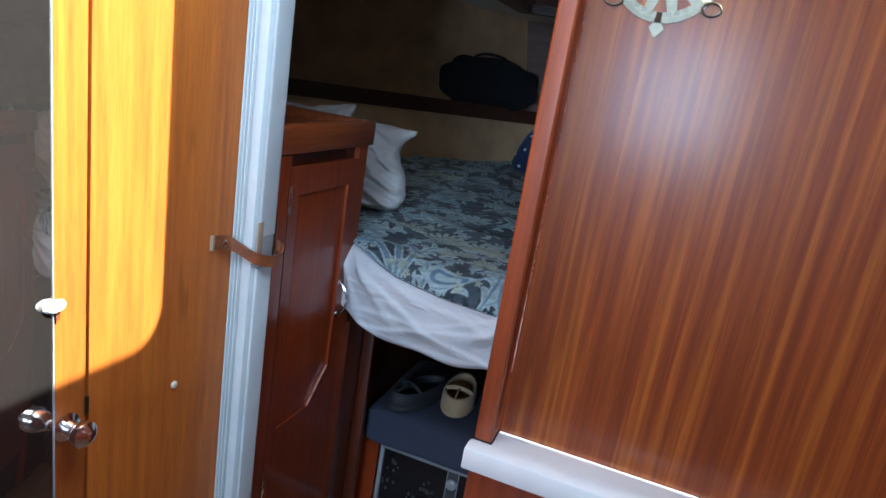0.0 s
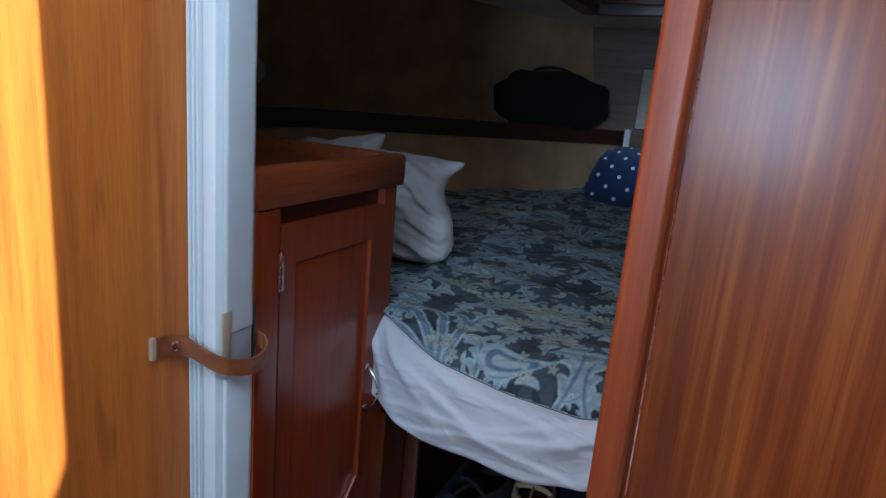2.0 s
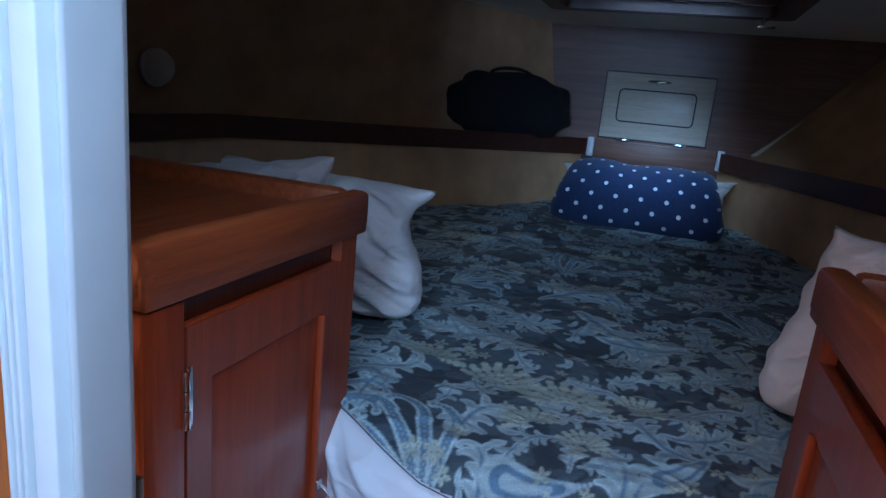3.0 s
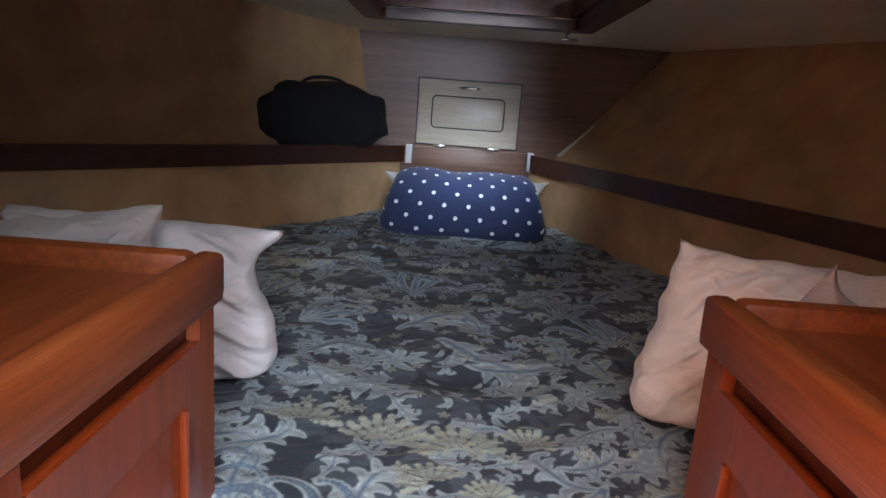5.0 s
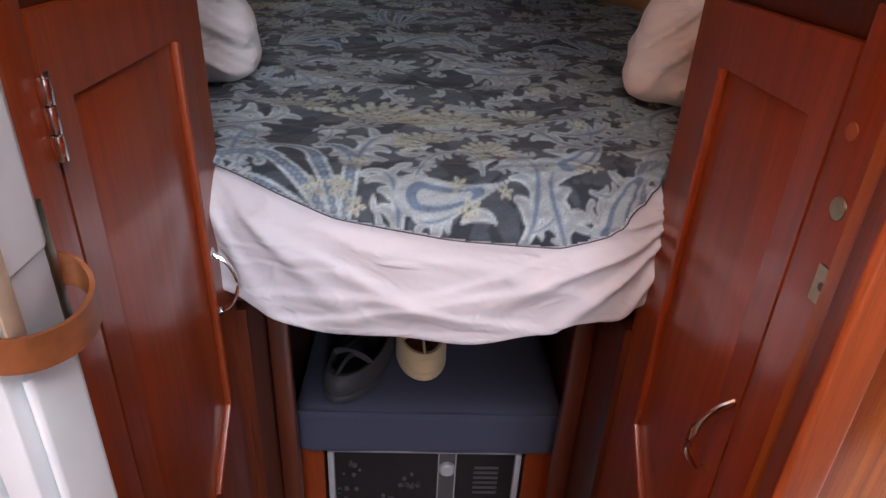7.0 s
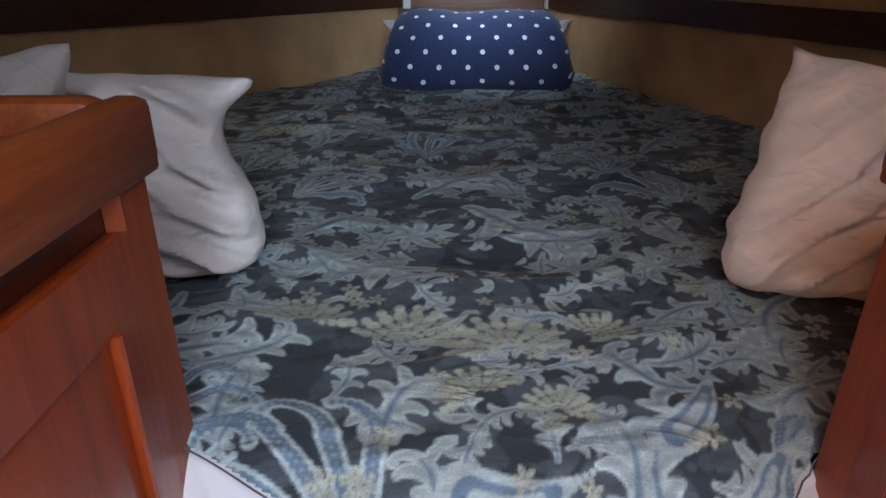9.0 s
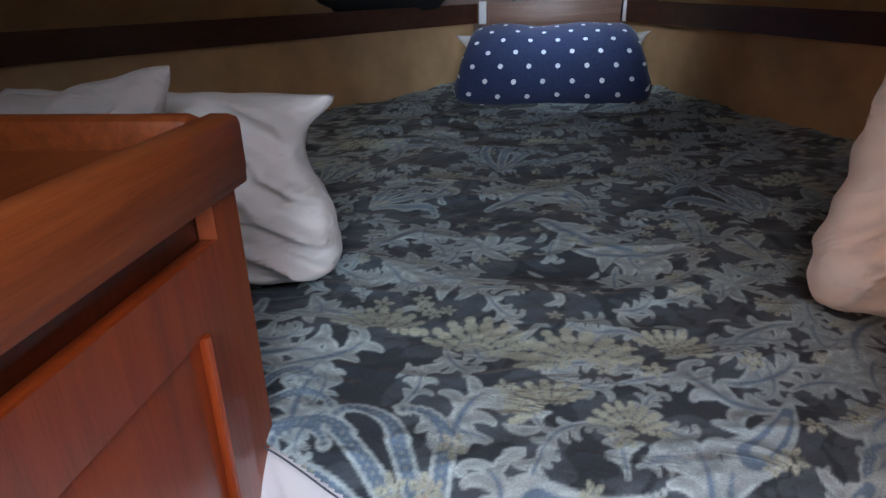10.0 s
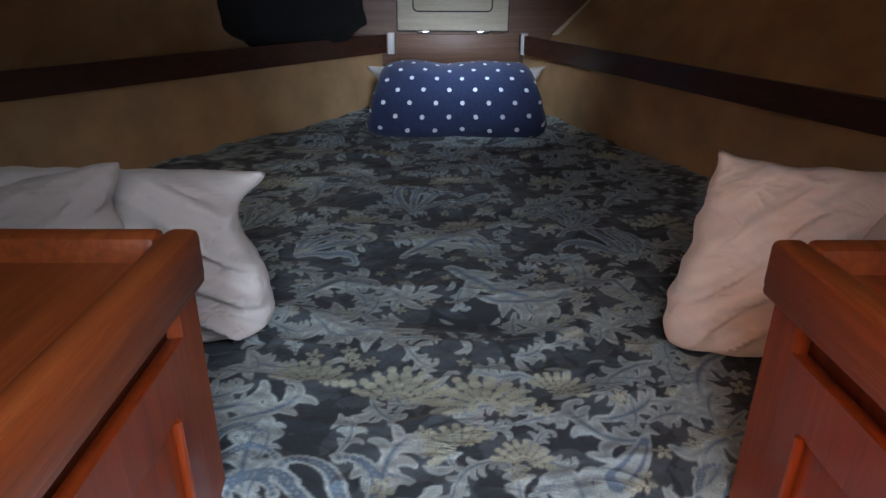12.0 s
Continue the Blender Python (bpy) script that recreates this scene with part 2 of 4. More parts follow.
def rounded(x0, x1, z0, z1, r, n=6):
    """Corner-rounded rectangle as 2D points."""
    out = []
    for cx, cz, a0 in ((x1 - r, z1 - r, 0), (x0 + r, z1 - r, 90), (x0 + r, z0 + r, 180), (x1 - r, z0 + r, 270)):
        out += [(cx + r * math.cos(radians(a0 + 90 * k / n)), cz + r * math.sin(radians(a0 + 90 * k / n))) for k in range(n + 1)]
    return out


def sheet_with_hole(outer, inner, lift, thick):
    """A slab round a hole; outer and inner are 2D loops with equal counts; lift maps 2D to space; thick is a vector."""
    bm = bmesh.new()
    n = len(outer)
    rows = [[bm.verts.new(Vector(lift(*p)) + Vector(thick) * k) for p in loop] for k in (0, 1) for loop in (outer, inner)]
    o0, i0, o1, i1 = rows
    for k in range(n):
        j = (k + 1) % n
        bm.faces.new((o0[k], o0[j], i0[j], i0[k]))
        bm.faces.new((o1[k], i1[k], i1[j], o1[j]))
        bm.faces.new((i0[k], i0[j], i1[j], i1[k]))
        bm.faces.new((o0[k], o1[k], o1[j], o0[j]))
    return bm


def square_ring(x0, x1, z0, z1, n=6):
    """An outer rectangle with as many points as rounded() gives."""
    out = []
    for cx, cz in ((x1, z1), (x0, z1), (x0, z0), (x1, z0)):
        out += [(cx, cz)] * (n + 1)
    return out


def spread_ring(x0, x1, z0, z1, inner):
    """Outer points on a rectangle's edge, one for each inner point."""
    cx, cz = (x0 + x1) / 2, (z0 + z1) / 2
    hx, hz = (x1 - x0) / 2, (z1 - z0) / 2
    ix, iz = sum(p[0] for p in inner) / len(inner), sum(p[1] for p in inner) / len(inner)
    mx, mz = max(abs(p[0] - ix) for p in inner), max(abs(p[1] - iz) for p in inner)
    out = []
    for px, pz in inner:
        u, w = (px - ix) / mx, (pz - iz) / mz
        k = max(abs(u), abs(w))
        out.append((cx + hx * u / k, cz + hz * w / k))
    return out


# ---------------------------------------------------------------- structure
def structure(name, bm, mat, label, category="", smooth=False):
    return solo(name, bm, mat, (0, 0, 0), label, category or name.split("_")[0], kind="structure", smooth=smooth)


BOW, SOLE, HEAD, FORE = 3.39, 0.0, 1.9, 1.74


def side_left(y):
    return -(0.24 + 0.72 * (BOW - max(y, 2.2)))


def side_right(y):
    return 0.29 + 0.42 * (BOW - max(y, 1.8))


structure("floor", box(-1.6, 1.6, -2.5, BOW + 0.03, -0.05, SOLE), FLOOR_WOOD, "varnished wooden cabin sole boards", "floor")
hatch_loop = rounded(-0.16, 0.556, 0.1, 0.789, 0.06)
structure("ceiling", sheet_with_hole(spread_ring(-1.6, 1.6, -2.5, 1.03, hatch_loop), hatch_loop, lambda x, y: (x, y, HEAD), (0, 0, 0.04)), HEADLINER, "cream saloon headliner with an open hatch", "ceiling")
fore_loop = rounded(-0.27, 0.32, 2.18, 2.73, 0.03)
structure("ceiling_forepeak", sheet_with_hole(spread_ring(-1.8, 1.8, 1.06, BOW, fore_loop), fore_loop, lambda x, y: (x, y, FORE), (0, 0, 0.03)), HEADLINER, "cream vinyl headliner over the berth", "ceiling")

# saloon, behind and beside the path
structure("wall_starboard", box(1.4, 1.44, -2.5, 1.03, 0, HEAD), MAHOGANY, "mahogany saloon side", "wall")
structure("wall_port", box(-1.44, -1.4, -2.5, -0.35, 0, HEAD), MAHOGANY, "mahogany saloon side", "wall")
structure("wall_head", box(-1.4, -0.315, -0.38, -0.35, 0, HEAD), MAHOGANY, "mahogany bulkhead of the toilet compartment", "wall")
aft_loop = rounded(0.02, 0.68, 1.05, 1.84, 0.05)
structure("wall_aft", sheet_with_hole(spread_ring(-1.44, 1.44, 0.0, HEAD, aft_loop), aft_loop, lambda x, z: (x, -2.2, z), (0, -0.04, 0)), PAINT_WHITE, "white aft bulkhead with the open companionway", "wall")

# passage, port side
structure("wall_passage", box(-0.315, -0.285, -0.38, 0.028, 0, HEAD), TEAK, "golden varnished wooden wall of the passage", "wall")
panel = structure("wall_passage_panel", box(-0.315, -0.285, 0.652, 1.06, 0, HEAD), TEAK, "golden varnished plywood wall with a sun patch", "wall")
structure("wall_bulkhead_port", box(-1.3, -0.316, 1.03, 1.058, 0, HEAD), MAHOGANY, "mahogany bulkhead behind the berth cabinet", "wall")
structure("wall_head_back", box(-1.3, -1.26, -0.35, 1.03, 0, HEAD), PAINT_WHITE, "white side of the toilet compartment", "wall")

# passage, starboard side
structure("wall_bulkhead_starboard", box(0.252, 1.4, 1.036, 1.056, 0.8, HEAD), RIBBON, "glossy ribbon-striped mahogany bulkhead panel", "wall")
structure("wall_bulkhead_lower", prism([(0.222, 0.978, 0), (1.4, 0.978, 0), (1.4, 1.056, 0), (0.262, 1.056, 0)], (0, 0, 0.797)), MAHOGANY, "mahogany lower bulkhead under the white ledge", "wall")
structure("trim_doorway", prism([(0.219, 0.986, 0.8385), (0.223, 0.982, 0.8385), (0.247, 0.982, 0.8385), (0.251, 0.986, 0.8385), (0.251, 1.0355, 0.8385), (0.246, 1.0355, 0.8385)], (0, 0, HEAD - 0.8385), bevel=0.0015), MAHOGANY_TRIM, "rounded mahogany edge trim of the doorway", "trim", True)
ledge = [(0.214, 0.945), (1.4, 0.945), (1.4, 1.035), (0.252, 1.035), (0.252, 0.981), (0.218, 0.981), (0.214, 0.975)]
structure("trim_ledge", prism([(x, y, 0.798) for x, y in ledge], (0, 0, 0.04), bevel=0.003), PAINT_WHITE, "white laminate ledge along the bulkhead", "ledge", True)
structure("wall_header", box(-0.316, 0.252, 1.032, 1.058, FORE + 0.03, HEAD), MAHOGANY, "mahogany header over the doorway", "wall")


# berth sides: lower lining, shelf, fiddle rail, upper lining
def berth_side(side, line, aft, out_bow, out_aft, top_bow, top_aft, drop, tag):
    s = side
    stations = [(y, line(y)) for y in [BOW + (aft - BOW) * k / 10 for k in range(11)]] + [(1.06, line(aft))]

    def strip(low, high, z0, z1, name, mat, label, thick):
        bm = bmesh.new()
        rows = []
        for y, x in stations:
            a, b = Vector((x + low(y), y, z0(y))), Vector((x + high(y), y, z1(y)))
            rows.append([bm.verts.new(p) for p in (a, b, b + Vector(thick), a + Vector(thick))])
        for p, q in zip(rows, rows[1:]):
            for k in range(4):
                bm.faces.new((p[k], q[k], q[(k + 1) % 4], p[(k + 1) % 4]))
        bm.faces.new(rows[0])
        bm.faces.new(rows[-1][::-1])
        return structure(name + "_" + tag, bm, mat, label, name.split("_")[0], True)

    zero = lambda y: 0.0
    fall = lambda y: drop * (BOW - max(y, aft)) / (BOW - aft)
    reach = lambda y: s * (out_bow + (out_aft - out_bow) * (BOW - max(y, aft)) / (BOW - aft))
    top = lambda y: s * (top_bow + (top_aft - top_bow) * (BOW - max(y, aft)) / (BOW - aft)) - line(max(y, aft))
    strip(zero, zero, lambda y: 0.0, lambda y: 1.274 + fall(y), "lining_lower", LINING, "tan vinyl hull lining beside the mattress", (s * 0.02, 0, 0))
    strip(zero, reach, lambda y: 1.276 + fall(y), lambda y: 1.276 + fall(y), "shelf", MAHOGANY_DARK, "dark wooden shelf along the hull", (0, 0, -0.012))
    strip(lambda y: -s * 0.016, lambda y: -s * 0.016, lambda y: 1.237 + fall(y), lambda y: 1.302 + fall(y), "rail", RAIL_WOOD, "dark mahogany fiddle rail of the shelf", (s * 0.014, 0, 0))
    strip(reach, top, lambda y: 1.27 + fall(y), lambda y: FORE, "lining_upper", LINING, "tan vinyl hull lining above the shelf", (s * 0.02, 0, 0.0))


berth_side(-1, side_left, 2.2, 0.11, 0.2, 0.43, 0.95, 0.008, "port")
berth_side(1, side_right, 1.8, 0.08, 0.22, 0.8, 1.7, -0.012, "starboard")

# bow bulkhead with its anchor locker
structure("wall_bow", box(-1.8, 1.8, BOW, BOW + 0.03, 0.0, FORE + 0.03), MAHOGANY_ACROSS, "wood-grained bulkhead at the bow", "wall")
corner = prism([(0.39, 3.386, 1.305), (0.455, 3.386, 1.305), (0.71, 3.386, 1.58), (0.68, 3.386, 1.58)], (0, -0.014, 0.0), bevel=0.003)
structure("trim_corner", corner, CREAM, "pale batten over the joint of hull and bulkhead", "trim", True)


# ---------------------------------------------------------------- passage things
def build_head_door():
    t = thing("door_1", (-0.29, 0.34, 0.0), "golden wooden toilet door with a tall mirror", "door", kind="structure")
    part("leaf", box(-0.312, -0.286, 0.03, 0.648, 0.12, 1.82, 0.002), TEAK, t)
    m = part("mirror", box(-0.2858, -0.281, 0.085, 0.591, 0.3, 1.72, 0.001), MIRROR, t, "tall scratched wall mirror")
    part("mirror_edge", box(-0.2857, -0.2802, 0.5912, 0.593, 0.3, 1.72), GREY_METAL, t, "bevelled grey mirror edge")
    for z in (1.505, 1.06):
        clip = turned([(0.004, 0), (0.015, 0), (0.017, 0.003), (0.013, 0.008), (0.004, 0.01)], pose(-0.281, 0.592, z, 0, 90, 0) @ Matrix.Diagonal((0.55, 1, 1, 1)), 18)
        c = part("mirror_clip", clip, PAINT_WHITE, t, "small white mirror clip")
        part("clip_tab", box(-0.285, -0.279, 0.595, 0.601, z - 0.022, z - 0.006), LEATHER, c)
    knob = turned([(0.02, 0), (0.021, 0.004), (0.012, 0.008), (0.009, 0.016), (0.014, 0.022), (0.0195, 0.032), (0.019, 0.04), (0.011, 0.047), (0.003, 0.049)], pose(-0.285, 0.613, 0.868, 0, 90, 0), 28)
    part("door_knob", knob, CHROME, t, "round chrome door knob")
    part("strike", box(-0.287, -0.283, 0.644, 0.651, 0.872, 0.9), BRASS, t)


def build_accordion_door():
    t = thing("folding_door", (-0.25, 0.98, 0.0), "white vinyl accordion door folded back into a stack", "door")

    def fold(plan, z0, z1, mat=VINYL_WHITE, label=""):
        part("fold", prism([(x, y, z0) for x, y in plan], (0, 0, z1 - z0), bevel=0.0012), mat, t, label)

    back = 1.018
    fold([(-0.2845, back), (-0.2845, 0.955), (-0.2825, 0.953), (-0.2795, 0.953), (-0.2775, 0.966), (-0.2775, back)], 0.03, 1.88)
    fold([(-0.2772, back), (-0.2772, 0.966), (-0.2755, 0.953), (-0.272, 0.953), (-0.2703, 0.966), (-0.2703, back)], 0.03, 1.88)
    fold([(-0.27, back), (-0.27, 0.966), (-0.2675, 0.952), (-0.264, 0.952), (-0.262, 0.967), (-0.262, back)], 0.03, 1.88)
    fold([(-0.2617, back), (-0.2617, 0.967), (-0.259, 0.954), (-0.2425, 0.957), (-0.2395, 0.972), (-0.2395, back)], 0.03, 1.88)
    lead = [(-0.2392, 0.968), (-0.237, 0.9645), (-0.2355, 0.9645), (-0.2335, 0.968), (-0.2335, 1.01), (-0.2365, 1.017), (-0.2392, 1.017)]
    fold(lead, 1.092, 1.88)
    fold(lead, 0.03, 1.033)
    part("catch", box(-0.239, -0.2352, 0.975, 1.012, 1.0335, 1.0915, 0.001), GREY_METAL, t, "bare metal catch where the vinyl is torn")
    part("pull_tab", box(-0.2345, -0.2322, 0.959, 0.974, 1.055, 1.122, 0.0008), LEATHER_CUT, t, "worn tan pull tab")


def build_strap():
    t = thing("leather_strap", (-0.28, 0.92, 1.08), "brown leather strap holding the folded door", "strap")
    ctrl = [(-0.2825, 0.902, 1.085), (-0.281, 0.925, 1.082), (-0.274, 0.938, 1.078), (-0.258, 0.945, 1.07), (-0.242, 0.95, 1.062), (-0.229, 0.961, 1.054), (-0.221, 0.98, 1.048), (-0.218, 1.0, 1.045), (-0.219, 1.017, 1.047), (-0.224, 1.03, 1.052), (-0.234, 1.036, 1.06), (-0.244, 1.03, 1.068)]
    pts = []
    for a, b, c, d in zip([ctrl[0]] + ctrl, ctrl, ctrl[1:], ctrl[2:] + [ctrl[-1]]):
        for k in range(4):
            f = k / 4
            pts.append(tuple(0.5 * (2 * q + (r - p) * f + (2 * p - 5 * q + 4 * r - e) * f * f + (3 * q - p - 3 * r + e) * f ** 3) for p, q, r, e in zip(a, b, c, d)))
    bm = bmesh.new()
    rows = []
    for i, p in enumerate(pts):
        a = (Vector(pts[min(i + 1, len(pts) - 1)]) - Vector(pts[max(i - 1, 0)])).normalized()
        n = a.cross(Vector((0, 0, 1))).normalized() * 0.0016
        h = Vector((0, 0, 0.0125 if i < 10 else 0.011))
        rows.append([bm.verts.new(Vector(p) + q) for q in (n + h, n - h, -n - h, -n + h)])
    for a, b in zip(rows, rows[1:]):
        for k in range(4):
            bm.faces.new((a[k], a[(k + 1) % 4], b[(k + 1) % 4], b[k]))
    bm.faces.new(rows[0][::-1])
    bm.faces.new(rows[-1])
    part("band", bm, LEATHER, t)
    part("cut_end", box(-0.2848, -0.279, 0.896, 0.9015, 1.071, 1.098), LEATHER_CUT, t, "pale cut end of the leather")
    part("screw", turned([(0.0065, 0), (0.0065, 0.002), (0.004, 0.004), (0.001, 0.0045)], pose(-0.2785, 0.928, 1.08, 0, 90, 0), 14), CHROME, t)
    part("hook_plate", box(-0.25, -0.238, 1.0185, 1.026, 1.035, 1.115, 0.001), BRASS, t)


def build_compass_plaque():
    """A pierced brass protractor: half ring with ticks, lobes and a pointer."""
    cx, cz, y = 0.357, 1.625, 1.0355
    t = thing("brass_protractor", (cx, y, cz), "pierced brass nautical protractor with degree marks screwed to the panel", "decoration")

    def arc(r0, r1, a0, a1, y0, th, n=40):
        inner = [(cx + r0 * math.cos(a0 + (a1 - a0) * k / n), cz + r0 * math.sin(a0 + (a1 - a0) * k / n)) for k in range(n + 1)]
        outer = [(cx + r1 * math.cos(a0 + (a1 - a0) * k / n), cz + r1 * math.sin(a0 + (a1 - a0) * k / n)) for k in range(n + 1)]
        bm = bmesh.new()
        for k in range(n):
            prism([(*[inner[k][0]], y0, inner[k][1]), (inner[k + 1][0], y0, inner[k + 1][1]), (outer[k + 1][0], y0, outer[k + 1][1]), (outer[k][0], y0, outer[k][1])], (0, -th, 0), bm)
        bmesh.ops.remove_doubles(bm, verts=bm.verts, dist=1e-5)
        return bm

    part("scale_ring", arc(0.064, 0.079, radians(180), radians(360), y, 0.002), BRASS, t)
    ticks = bmesh.new()
    for k in range(-85, 86, 2):
        a = radians(270 + k)
        long = 0.006 if k % 10 else 0.009
        d, n = Vector((math.cos(a), 0, math.sin(a))), Vector((-math.sin(a), 0, math.cos(a))) * 0.0003
        p0, p1 = Vector((cx, y - 0.0021, cz)) + d * 0.0785, Vector((cx, y - 0.0021, cz)) + d * (0.0785 - long)
        prism([p0 + n, p0 - n, p1 - n, p1 + n], (0, -0.0003, 0), ticks)
    part("tick_marks", ticks, INK, t, "fine dark degree marks")
    for k, text in ((-30, "30"), (-20, "20"), (-10, "10"), (0, "0"), (10, "10"), (20, "20"), (30, "30")):
        curve = bpy.data.curves.new("number", "FONT")
        curve.body, curve.size, curve.align_x, curve.align_y = text, 0.008, "CENTER", "CENTER"
        a = radians(270 + k)
        ob = new("number", curve)
        ob.matrix_basis = pose(0.067 * math.cos(a), -0.0024, 0.067 * math.sin(a), 90, 0, 0)
        ob.data.materials.append(INK)
        ob.parent = t
    spokes = bmesh.new()
    for k in range(-75, 76, 30):
        a = radians(270 + k)
        pts = [(cx + r * math.cos(a + w), y, cz + r * math.sin(a + w)) for r, w in ((0.02, -0.1), (0.045, -0.18), (0.0645, -0.1), (0.0645, 0.1), (0.045, 0.18), (0.02, 0.1))]
        prism(pts, (0, -0.0018, 0), spokes)
    part("fretwork", spokes, BRASS, t)
    part("hub", arc(0.004, 0.024, 0, radians(360), y, 0.002, 24), BRASS, t)
    for s in (-1, 1):
        a = radians(270 + s * 52)
        ox, oz = cx + 0.086 * math.cos(a), cz + 0.086 * math.sin(a)
        loop = bmesh.new()
        tube([(ox + 0.013 * math.cos(w), y - 0.0015, oz + 0.009 * math.sin(w)) for w in (2 * math.pi * k / 20 for k in range(21))], 0.002, loop, 6, up=(0, 1, 0))
        part("lobe", loop, BRASS, t)
    part("pointer", prism([(cx - 0.004, y, cz - 0.078), (cx - 0.011, y, cz - 0.086), (cx, y, cz - 0.1), (cx + 0.011, y, cz - 0.086), (cx + 0.004, y, cz - 0.078)], (0, -0.002, 0)), BRASS, t)


build_head_door()
build_accordion_door()
build_strap()
build_compass_plaque()
solo("wall_button", turned([(0.006, 0), (0.007, 0.002), (0.005, 0.005), (0.001, 0.006)], pose(-0.285, 0.824, 0.842, 0, 90, 0), 16), CREAM, (-0.285, 0.824, 0.842), "small cream plastic button on the wall", "button")


# ---------------------------------------------------------------- berth cabinets
def cabinet(side, aft, fore, door0, door1, label, group):
    """A berth-side cabinet; side -1 port, 1 starboard. Local across-axis u runs from the face outwards."""
    s = side
    face = 0.287 if s < 0 else 0.288
    X = lambda u: s * (face + u)
    back = 0.78
    t = thing("berth_cabinet", (X(0.2), (aft + fore) / 2, 0.0), label, "cabinet", group)

    def bx(u0, u1, y0, y1, z0, z1, bevel=0.0, bm=None):
        a, b = sorted((X(u0), X(u1)))
        return box(a, b, y0, y1, z0, z1, bevel, 2, bm)

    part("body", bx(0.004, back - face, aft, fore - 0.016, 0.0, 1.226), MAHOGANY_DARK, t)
    post = door1 + 0.0006
    part("corner_post", bx(-0.0122, 0.003, post, fore - 0.014, 0.0, 1.228), MAHOGANY_TRIM, t)
    part("stile", bx(-0.014, 0.003, aft, door0 - 0.004, 0.0, 1.228, 0.003), MAHOGANY, t)
    part("countertop", bx(-0.018, back - face, aft, fore + 0.004, 1.229, 1.262, 0.004), MAHOGANY_LIE, t)
    part("fiddle", bx(-0.02, 0.012, aft, fore + 0.006, 1.233, 1.287, 0.009), MAHOGANY_LIE, t, "rounded raised edge of the top")
    part("fiddle", bx(0.0125, back - face, fore - 0.026, fore + 0.006, 1.233, 1.287, 0.009), MAHOGANY_LIE, t, "rounded raised edge of the top")
    # door: a frame of stiles and rails round a sunk field with cut lower corners
    d = part("door", bx(-0.009, 0.003, door0, door1, 0.16, 1.2, 0.003), MAHOGANY, t, "mahogany door with a sunk panel and cut corners")
    a, b, low, high = door0 + 0.034, door1 - (0.044 if s < 0 else 0.042), 0.588, 1.14
    loop = [(b, high), (b, 0.668), (b - 0.082, low), (a, low), (a, high)]
    frame_bm = bmesh.new()
    for pieces in ([(door0, 0.16), (a, 0.16), (a, 1.2), (door0, 1.2)], [(b, 0.16), (door1, 0.16), (door1, 1.2), (b, 1.2)],
                   [(a, high), (b, high), (b, 1.2), (a, 1.2)], [(a, 0.16), (b, 0.16), (b, 0.668), (b - 0.082, low), (a, low)]):
        prism([(X(-0.009), y, z) for y, z in pieces], (s * -0.0035, 0, 0), frame_bm)
    bmesh.ops.remove_doubles(frame_bm, verts=frame_bm.verts, dist=1e-5)
    part("door_frame", frame_bm, MAHOGANY, d, smooth=False)
    for p, q in list(zip(loop, loop[1:]))[:2]:
        part("moulding", tube([(X(-0.0125), *p), (X(-0.0125), *q)], 0.0052, None, 8, 0.8, up=(1, 0, 0)), MAHOGANY, d, "rounded mahogany moulding")
    part("edge_bead", tube([(X(-0.014), door0 + 0.004, 0.165), (X(-0.014), door0 + 0.004, 1.197)], 0.006, None, 8), MAHOGANY, d)
    return t, d, X


def hinge(door, X, y, z, s):
    bm = box(*sorted((X(-0.0175), X(-0.0155))), y + 0.003, y + 0.01, z - 0.03, z + 0.03, 0.0008)
    for k in range(3):
        turned([(0.0042, 0), (0.0046, 0.001), (0.0046, 0.017), (0.0042, 0.018)], pose(X(-0.018), y, z - 0.029 + 0.0195 * k), 12, bm)
    part("hinge", bm, CHROME, door, "chrome butt hinge")


port_cab, port_door, XP = cabinet(-1, 1.062, 1.455, 1.116, 1.4, "glossy reddish mahogany cabinet beside the berth foot", "berth cabinets")
for z in (1.135, 0.44):
    hinge(port_door, XP, 1.108, z, -1)
bow_pts = [(XP(-0.0125 - 0.028 * math.sin(math.pi * k / 14) ** 0.6), 1.372, 0.805 + 0.085 * k / 14) for k in range(15)]
part("pull", tube(bow_pts, 0.0028), CHROME, port_door, "thin chrome bow handle")
part("pull_foot", turned([(0.007, 0), (0.007, 0.002), (0.004, 0.004)], pose(XP(-0.0125), 1.372, 0.805, 0, 90, 0), 12), CHROME, port_door)
part("pull_foot", turned([(0.007, 0), (0.007, 0.002), (0.004, 0.004)], pose(XP(-0.0125), 1.372, 0.89, 0, 90, 0), 12), CHROME, port_door)

star_cab, star_door, XS = cabinet(1, 1.058, 1.43, 1.136, 1.374, "glossy reddish mahogany cabinet with a small lock plate", "berth cabinets")
plate = [(0.017 * math.cos(radians(a)), 0.019 * math.sin(radians(a))) for a in (52, 128, 232, 308)]
lock = part("lock_plate", prism([(XS(-0.0142), 1.084 + u, 1.036 + w) for u, w in plate], (-0.0016, 0, 0)), BRASS_PALE, star_cab, "small square brass lock plate")
part("keyhole", turned([(0.0035, 0), (0.0035, 0.0006)], pose(XS(-0.0159), 1.084, 1.036, 0, -90, 0), 12), INK, lock)
part("escutcheon", turned([(0.009, 0), (0.0085, 0.0012), (0.003, 0.002)], pose(XS(-0.0142), 1.098, 1.093, 0, -90, 0), 14), BRASS_PALE, star_cab)
